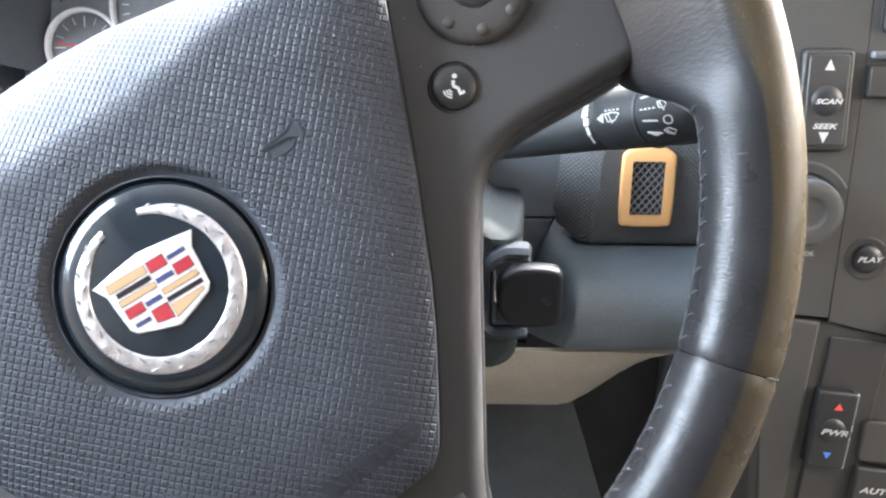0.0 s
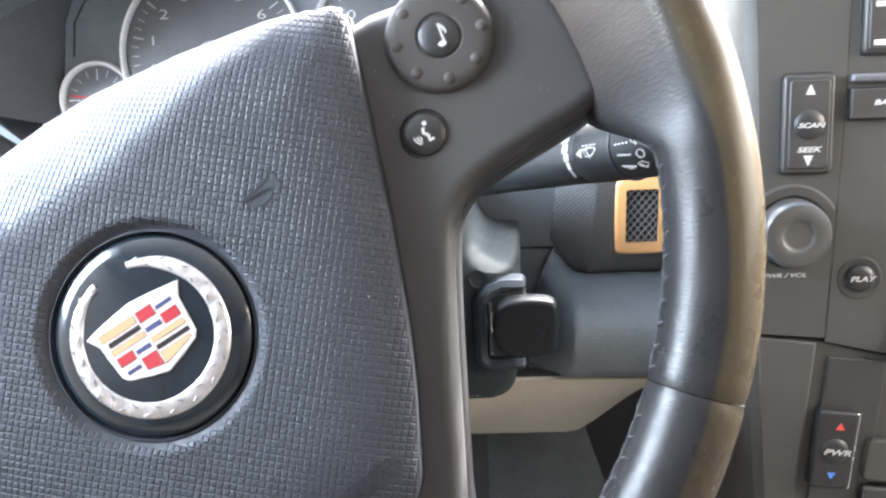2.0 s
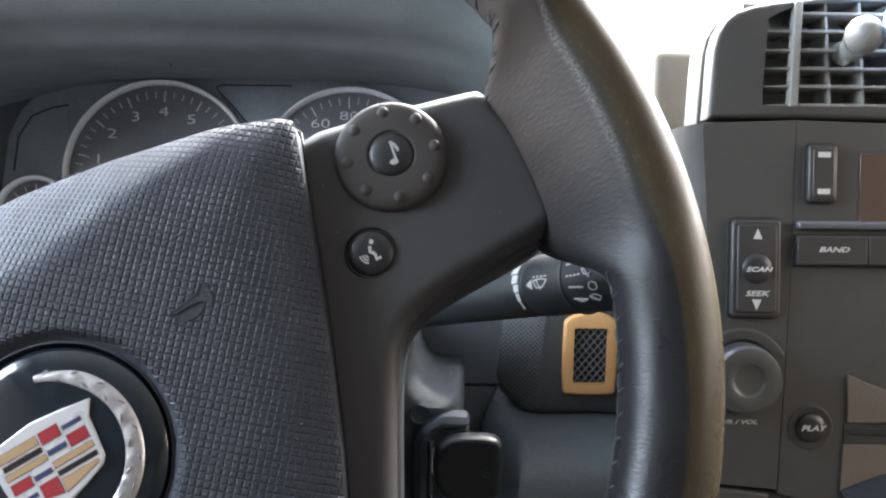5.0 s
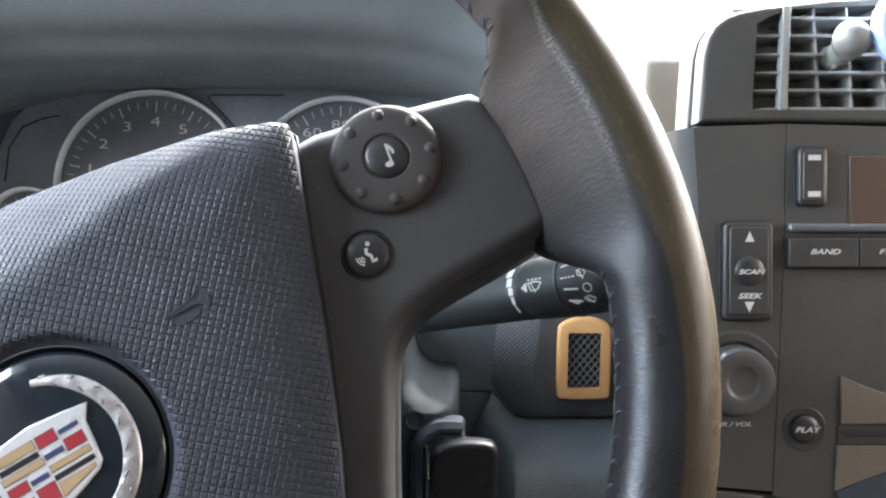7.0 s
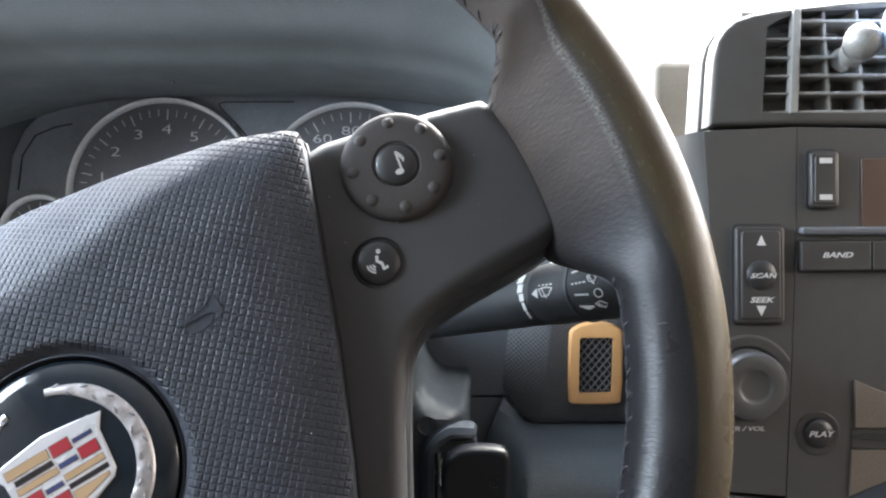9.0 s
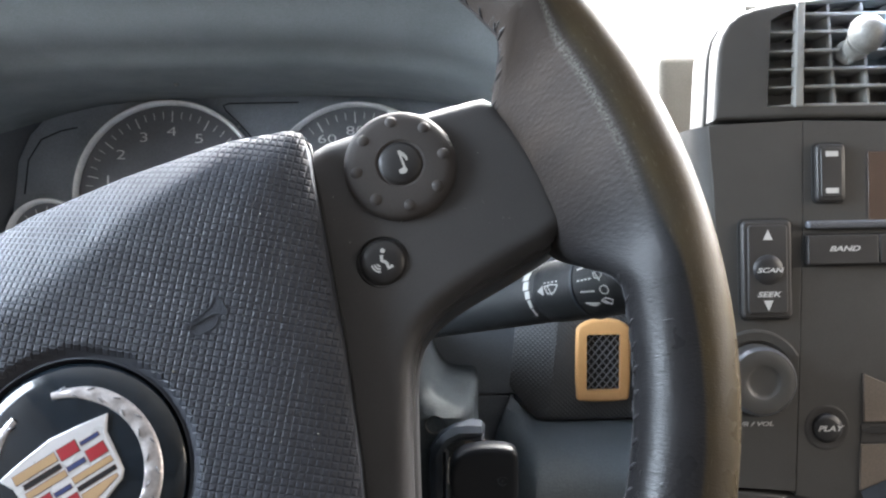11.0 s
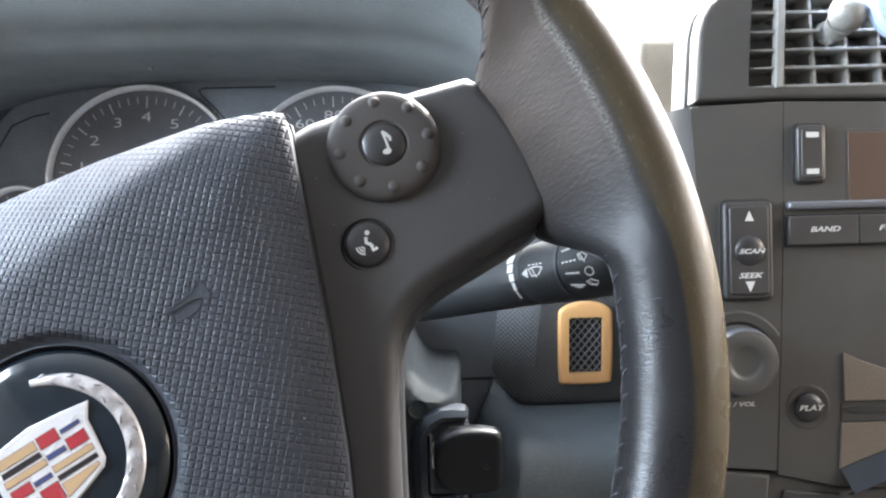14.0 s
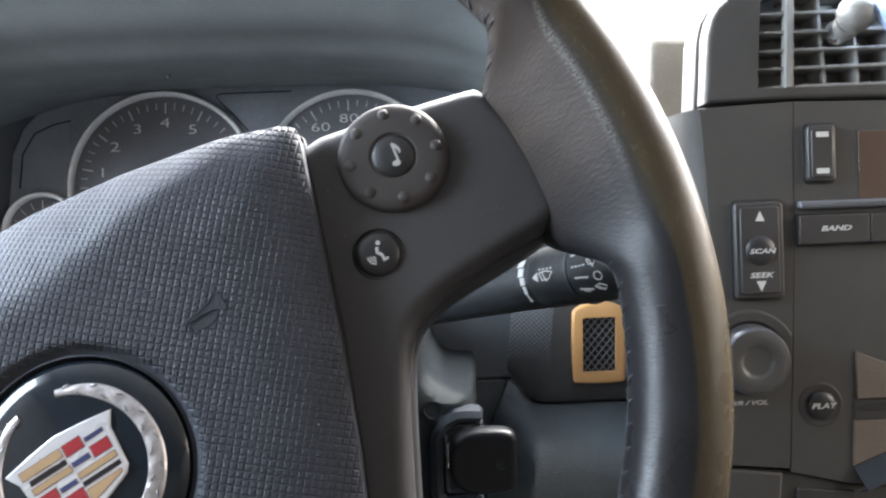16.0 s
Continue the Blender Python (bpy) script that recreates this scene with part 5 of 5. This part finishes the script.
def press(name, x0, x1, y0, y1, r=2.0, up=0.0042, label="", well=True, at=None, material=None):
    """A raised push button in a dark recess."""
    cx, cy = (x0 + x1) / 2, (y0 + y1) / 2
    w, h = x1 - x0, y1 - y0
    b = part(name, plate(rect(-w / 2, w / 2, -h / 2, h / 2, r), -0.004, up, min(0.0014, r * 0.8 * MM)), material or STACKKEY, stack, label, at or pose(cx * MM, cy * MM, 0))
    if well:
        part("surround", plate(rect(-w / 2 - 1.1, w / 2 + 1.1, -h / 2 - 1.1, h / 2 + 1.1, r + 0.8), -0.004, 0.0004, 0.0003), DARK, b)
    return b


TXT = dict(shear=0.28, bold=0.00008, depth=0.0001, wide=1.5)
seek = press("seek_rocker", -14.2, 10.2, -25.0, 23.2, 2.6, 0.0036, "tall dark seek rocker")
part("rocker_face", plate(rect(-9.8, 9.8, -21.8, 21.8, 2.0), 0.003, 0.0046, 0.0008), STACKKEY, seek)
bm = triangle(None, 0, 17.0 * MM, 4.6 * MM, 5.0 * MM)
part("arrow_up", bm, WHITE, seek, "white print", pose(0, 0, 0.0046))
part("arrow_down", triangle(None, 0, -17.8 * MM, 4.8 * MM, -5.2 * MM), WHITE, seek, "white print", pose(0, 0, 0.0046))
part("scan_button", lathe([(0.0, 0.0020), (0.004, 0.0018), (0.0064, 0.0010), (0.0074, 0.0), (0.0075, -0.003)], 40), BUTTON, seek, "round scan button", pose(0, -0.0001, 0.0048))
lettering("lettering", "SCAN", 0.0032, WHITE, seek, pose(0, -0.0004, 0.0068), **TXT)
lettering("lettering", "SEEK", 0.0036, WHITE, seek, pose(0, -0.0124, 0.0047), **TXT)

tune = press("tune_rocker", 23.0, 37.3, 32.0, 60.2, 2.4, 0.0036, "narrow dark rocker with two white marks")
part("rocker_face", plate(rect(-5.4, 5.4, -12.2, 12.2, 1.6), 0.003, 0.0044, 0.0007), STACKKEY, tune)
for y in (9.1, -8.9):
    part("white_mark", plate(rect(-3.1, 3.1, y - 1.3, y + 1.3), 0.0043, 0.0046), WHITE, tune, "white printed mark")

for text, x0, x1 in (("BAND", 18.2, 53.0), ("F1", 53.8, 76.6), ("F2", 77.4, 100), ("F3", 100.8, 123), ("F4", 123.8, 146)):
    b = press("radio_button", x0, x1, 1.0, 15.3, 0.8, 0.0038, "wide dark radio button")
    if text in ("BAND", "F1"):
        lettering("lettering", text, 0.0036, WHITE, b, pose(0.0004, 0.0004, 0.0039), **TXT)

# volume knob in a shallow collar
vol = part("volume_knob", lathe([(0.0, 0.0108), (0.0060, 0.0109), (0.0074, 0.0112), (0.0080, 0.0119), (0.0085, 0.0122), (0.0140, 0.0120), (0.0154, 0.0116), (0.0163, 0.0100), (0.0172, 0.0060), (0.0174, 0.0), (0.0170, -0.002)], 72),
           KNOBFACE, stack, "large round volume knob with a dished centre", pose(-0.0076, -0.0550, 0))
part("knob_edge", lathe([(0.0155, 0.01175), (0.0161, 0.0110), (0.0167, 0.0099), (0.0168, 0.0094)], 72), TRIMBAR, vol, "thin satin edge")
part("collar", lathe([(0.0180, 0.0002), (0.0190, 0.0016), (0.0232, 0.0020), (0.0242, 0.0012), (0.0246, -0.001)], 48, None, 28, 152), STACK, vol)
part("well", lathe([(0.0172, 0.0006), (0.0188, 0.0006), (0.0189, -0.001)], 60), DARK, vol)
lettering("lettering", "PWR / VOL", 0.0030, PRINT, stack, pose(-0.0100, -0.0777, 0.0001), **TXT)

play = part("play_button", lathe([(0.0, 0.0030), (0.0040, 0.0028), (0.0064, 0.0020), (0.0073, 0.0008), (0.0074, -0.003)], 48), BUTTON, stack, "round play button", pose(0.0279, -0.0801, 0))
lettering("lettering", "PLAY", 0.0038, WHITE, play, pose(0, 0, 0.0030), shear=0.28, bold=0.00008, depth=0.0001, wide=1.38)
part("dish", lathe([(0.0075, 0.00005), (0.0090, 0.0001), (0.0100, 0.00025), (0.0106, 0.0002), (0.0112, 0.0)], 56), STACKKEY, play)
slot = part("disc_slot", plate([(x * MM, y * MM) for x, y in ((44.6, -81.8), (50, -83.6), (165, -83.8), (165, -80.0), (50, -80.2))], -0.004, 0.0010, 0.0003), DARK, stack, "black disc slot")
part("slot_lip", plate(rect(44.5, 165, -88.0, -78.4, 1.0), -0.004, 0.0004, 0.0003), STACKKEY, slot)
up_loop = [(46.0, -77.6), (165, -77.6), (165, -70)] + [(165 - 119 * t, -70 - 4.0 * t + 20.5 * t ** 3) for t in [i / 12 for i in range(1, 13)]]
part("slot_flap", plate([(x * MM, y * MM) for x, y in up_loop], -0.001, 0.0012, 0.0004), POCKET, slot, "brown scooped plate above the slot")
lo_loop = [(44.4, -88.6), (43.4, -111.5)] + [(43.4 + 60 * t, -111.5 + 16 * math.sin(t * 1.5)) for t in [i / 10 for i in range(1, 11)]] + [(165, -95), (165, -88.6)]
part("slot_flap", plate([(x * MM, y * MM) for x, y in lo_loop], -0.001, 0.0010, 0.0004), POCKET, slot, "brown scooped plate under the slot")
shelf = [[(x * MM, y * MM, 0.0008), (x * MM + 0.001, y * MM - 0.003, 0.0030), (x * MM + 0.003, min(y * MM - 0.010, -0.1115), 0.0090), (x * MM + 0.003, min(y * MM - 0.013, -0.1135), 0.0)]
         for x, y in [(43.6 + 121.4 * t, -112.0 + 17 * math.sin(min(t * 3.0, 1.5))) for t in [i / 24 for i in range(25)]]]
part("scoop_shelf", loft(shelf), SATIN, slot, "glossy dark shelf of the scoop")

# lower face with the climate rocker; it leans with the console's taper
LEAN = pose(0.018, -0.172, 0, 0, 0, -6)
low_loop = [(x * MM, y * MM) for x, y in ((-22.8, -110.0), (11.3, -113.4), (42, -121.4), (170, -130), (170, -300), (-10, -300), (-13, -240))]
part("lower_face", plate(low_loop[::-1], -0.03, -0.0030, 0.0016), STACK, stack)
left_low = [(x * MM, y * MM) for x, y in ((-22.8, -110.2), (8.2, -113.8), (0.6, -190), (-6.0, -255), (-14.0, -255))]
part("lower_side_face", plate(left_low[::-1], -0.01, 0.0, 0.0016), STACK, stack)
part("climate_panel", plate(rect(-8.0, 22.0, -70, 49.5, 1.4), -0.01, -0.0010, 0.0010), STACKKEY, stack, "recessed dark climate panel", LEAN)
heat = part("climate_rocker", plate(rect(-10.4, 10.4, -21.6, 21.6, 2.4), -0.004, 0.0046, 0.0016), BUTTON, stack, "black climate rocker with a bright edge", LEAN)
part("rocker_edge", plate(rect(9.3, 10.7, -21.2, 21.4, 0.5), -0.003, 0.0040, 0.0004), CHROME, heat)
part("arrow_up", triangle(None, 0.8 * MM, 13.6 * MM, 4.6 * MM, 3.8 * MM), REDPRINT, heat, "red print", pose(0, 0, 0.0046))
part("arrow_down", triangle(None, -0.2 * MM, -14.2 * MM, 4.4 * MM, -3.6 * MM), BLUEPRINT, heat, "blue print", pose(0, 0, 0.0046))
part("power_button", lathe([(0.0, 0.0016), (0.004, 0.0014), (0.0062, 0.0008), (0.0070, 0.0), (0.0071, -0.002)], 40), BUTTON, heat, "", pose(0, -0.0004, 0.0046))
lettering("lettering", "PWR", 0.0044, WHITE, heat, pose(0.0004, -0.0005, 0.0063), **TXT)
auto = part("auto_button", plate(rect(-12, 30, -15, 15, 1.2), -0.003, 0.0040, 0.0012), STACKKEY, stack, "dark button", pose(0.0445, -0.2095, 0, 0, 0, -6))
lettering("lettering", "AUTO", 0.0046, WHITE, auto, pose(0.0010, 0.0025, 0.0041), **TXT)
part("climate_dial", plate(rect(-10, 60, -11.5, 11.5, 3), -0.003, 0.0020, 0.0010), STACK, stack, "greyish display strip", pose(0.0450, -0.1800, 0, 0, 0, -6))

# air vent on top of the stack
FACE_L = [(-26.0, 73.0), (-25.3, 82.0), (-24.6, 93.0), (-23.6, 107.0), (-21.6, 115.0), (-18.0, 121.0), (-12.6, 125.6), (-5.0, 128.4), (6.0, 130.6), (20.0, 132.4)]
top_loop = [(x * MM, y * MM) for x, y in FACE_L + [(40, 134.6), (90, 138), (170, 141), (170, 71.4), (17.6, 73.6)]]
vent_hole = [(x * MM, y * MM) for x, y in ((0.4, 79.4), (165, 79.4), (165, 133.5), (60, 131.5), (20, 129.4), (9, 125.5), (3.0, 122.0))]
housing = part("vent_housing", plate(top_loop[::-1], -0.013, 0.0, 0.0030, 4, hole=vent_hole), STACK, stack, "moulded vent surround")
part("rear_shell", plate(inset(top_loop[::-1], -0.0014), -0.036, -0.0142, 0.0022, 3, hole=vent_hole), STACK, housing, "stepped rear of the surround")
vent = tagged(thing("air_vent", stack_frame, "charcoal dash air vent with slats", "air vent"))
part("vent_back", plate(rect(-2, 168, 76, 135), -0.026, -0.022), VENTGREY, vent)
scoop = [[(x * MM, y * MM, z * MM) for y in (79.6, 90, 100, 110, 121.5)] for x, z in ((0.3, -0.4), (1.6, -2.2), (3.0, -6.0), (4.4, -13), (5.2, -30))]
part("end_scoop", loft(scoop), VENTGREY, vent, "curved left end of the vent")
bar = [(15.6 * MM, 131.0 * MM), (13.7 * MM, 79.0 * MM), (17.9 * MM, 79.0 * MM), (19.6 * MM, 131.0 * MM)]
part("upright_bar", plate(bar, -0.004, 0.0016, 0.0008), VENTGREY, vent)
for i, y in enumerate((79.9, 89.1, 97.9, 106.9, 116.2, 124.9)):
    if i < 5:
        part("slat", plate([(0.2 * MM, (y - 0.35) * MM), (15.0 * MM, (y - 0.7) * MM), (15.0 * MM, (y + 0.7) * MM), (0.2 * MM, (y - 0.1) * MM)], -0.026, -0.0003, 0.0002), VENTGREY, vent)
    part("slat", plate(rect(18.6, 166, y - 0.7, y + 0.7, 0.3), -0.026, 0.0004, 0.0004), VENTGREY, vent)
for x in (32.4, 49.2, 66.0, 82.8, 99.6, 116.4, 133.2, 150.0):
    vane = [((x + 0.7) * MM, 131.4 * MM), ((x - 0.7) * MM, 131.4 * MM), ((x + 2.6) * MM, 79.6 * MM), ((x + 4.0) * MM, 79.6 * MM)]
    part("vane", plate(vane, -0.028, -0.0030, 0.0003), VENTGREY, vent)

# clip-on ball and round freshener on the vent
clip = thing("vent_clip", stack_frame @ pose(0.0417, 0.1106, 0.018), "grey plastic ball clip on the vent", "clip")
part("ball", lathe([(0.0, 0.0088), (0.003, 0.0083), (0.006, 0.0064), (0.0082, 0.003), (0.0088, 0.0), (0.0082, -0.003), (0.006, -0.0064), (0.0, -0.0085)], 40), KNOBGREY, clip)
part("stem", sweep(((-0.001, -0.003, -0.004), (-0.001, -0.005, -0.010), (-0.001, -0.005, -0.019)), (0.0070, 0.0060, 0.0060), 24), KNOBGREY, clip)
fresh = thing("air_freshener", stack_frame @ pose(0.0695, 0.1150, 0.024), "pale blue round air freshener clipped to the vent", "air freshener")
part("body", lathe([(0.0, 0.006), (0.0120, 0.0058), (0.0190, 0.0045), (0.0212, 0.0015), (0.0205, -0.003), (0.012, -0.006), (0.0, -0.0065)], 64), PALE, fresh)
part("white_mark", strokes([arc(0.0, 0.001, 0.0100, 60, 330, 20), [(-0.0100, 0.002), (0.0, 0.0062), (0.0055, -0.002)]], 0.0026, 0.0059), WHITE, fresh, "white printed shape")
part("stem", sweep(((0, 0, -0.005), (0, 0, -0.026)), (0.004, 0.004), 12), KNOBGREY, fresh)

# ---- dash between hood and stack, dash top ----
mid = thing("dash_pad", pose(0.20, 0.64, 1.08), "brown-grey padded dash block behind the stack", "dashboard", kind="structure")
part("pad", box(-0.0175, 0.25, -0.02, 0.35, -0.18, 0.0790, 0.008), PADBROWN, mid)
top = thing("dash_top", pose(0.2, 0.8, 1.10), "grey vinyl dash top below the windscreen", "dashboard", kind="structure")
part("pad", box(-0.74, 0.85, -0.10, 0.30, -0.05, 0.012, 0.01), DASH, top)
fill = thing("dash_wall", pose(0.2, 0.6, 1.0), "dark dash front behind the panels", "dashboard", kind="structure")
part("board", box(-0.74, 0.85, -0.045, 0.0, -0.13, -0.012), DASH, fill)
part("side_board", box(-0.86, -0.46, 0.14, 0.155, -0.15, 0.09), DASH, fill)

# ---- the cabin that closes the place ----
def slab(name, bm, material, label, category):
    ob = tagged(part(name, bm, material), label, category, kind="structure")
    return ob


slab("floor", box(-0.72, 1.22, -1.7, 1.1, 0.38, 0.42), CARPET, "dark carpeted cabin floor", "floor")
slab("ceiling", box(-0.72, 1.22, -1.7, 0.34, 1.58, 1.62), LINER, "pale fabric roof lining", "ceiling")
slab("wall_front", box(-0.72, 1.22, 1.06, 1.1, 0.42, 1.10), DARK, "black bulkhead behind the dash", "bulkhead")
slab("wall_rear", box(-0.72, 1.22, -1.7, -1.66, 0.42, 1.58), REAR_DARK, "unseen rear of the cabin, dark to hold down fill light", "wall")
for name, x in (("wall_left", -0.70), ("wall_right", 1.20)):
    slab(name, box(x - 0.02, x + 0.02, -1.66, 1.06, 0.42, 1.12), PAINT, "tan trimmed door side", "door")
    # unseen panel, run forward over the rear side windows to cut light
    slab(name, box(x - 0.02, x + 0.02, -1.66, -0.12, 1.12, 1.58), LINER, "unseen side panel that cuts light from behind", "pillar")
    bm = sweep(((x, 1.0, 1.10), (x, 0.34, 1.60)), (0.035, 0.035), 12)
    slab(name, bm, LINER, "pale windscreen pillar", "pillar")
glass = slab("windscreen", loft([[(-0.70, 1.04, 1.10), (1.20, 1.04, 1.10)], [(-0.70, 0.34, 1.60), (1.20, 0.34, 1.60)]]), GLASS, "clear raked windscreen", "windscreen")
glass.visible_shadow = False
bm = bmesh.new()
bmesh.ops.create_grid(bm, x_segments=2, y_segments=2, size=400.0)
slab("ground", bm, ASPHALT, "grey asphalt outside the car", "ground")
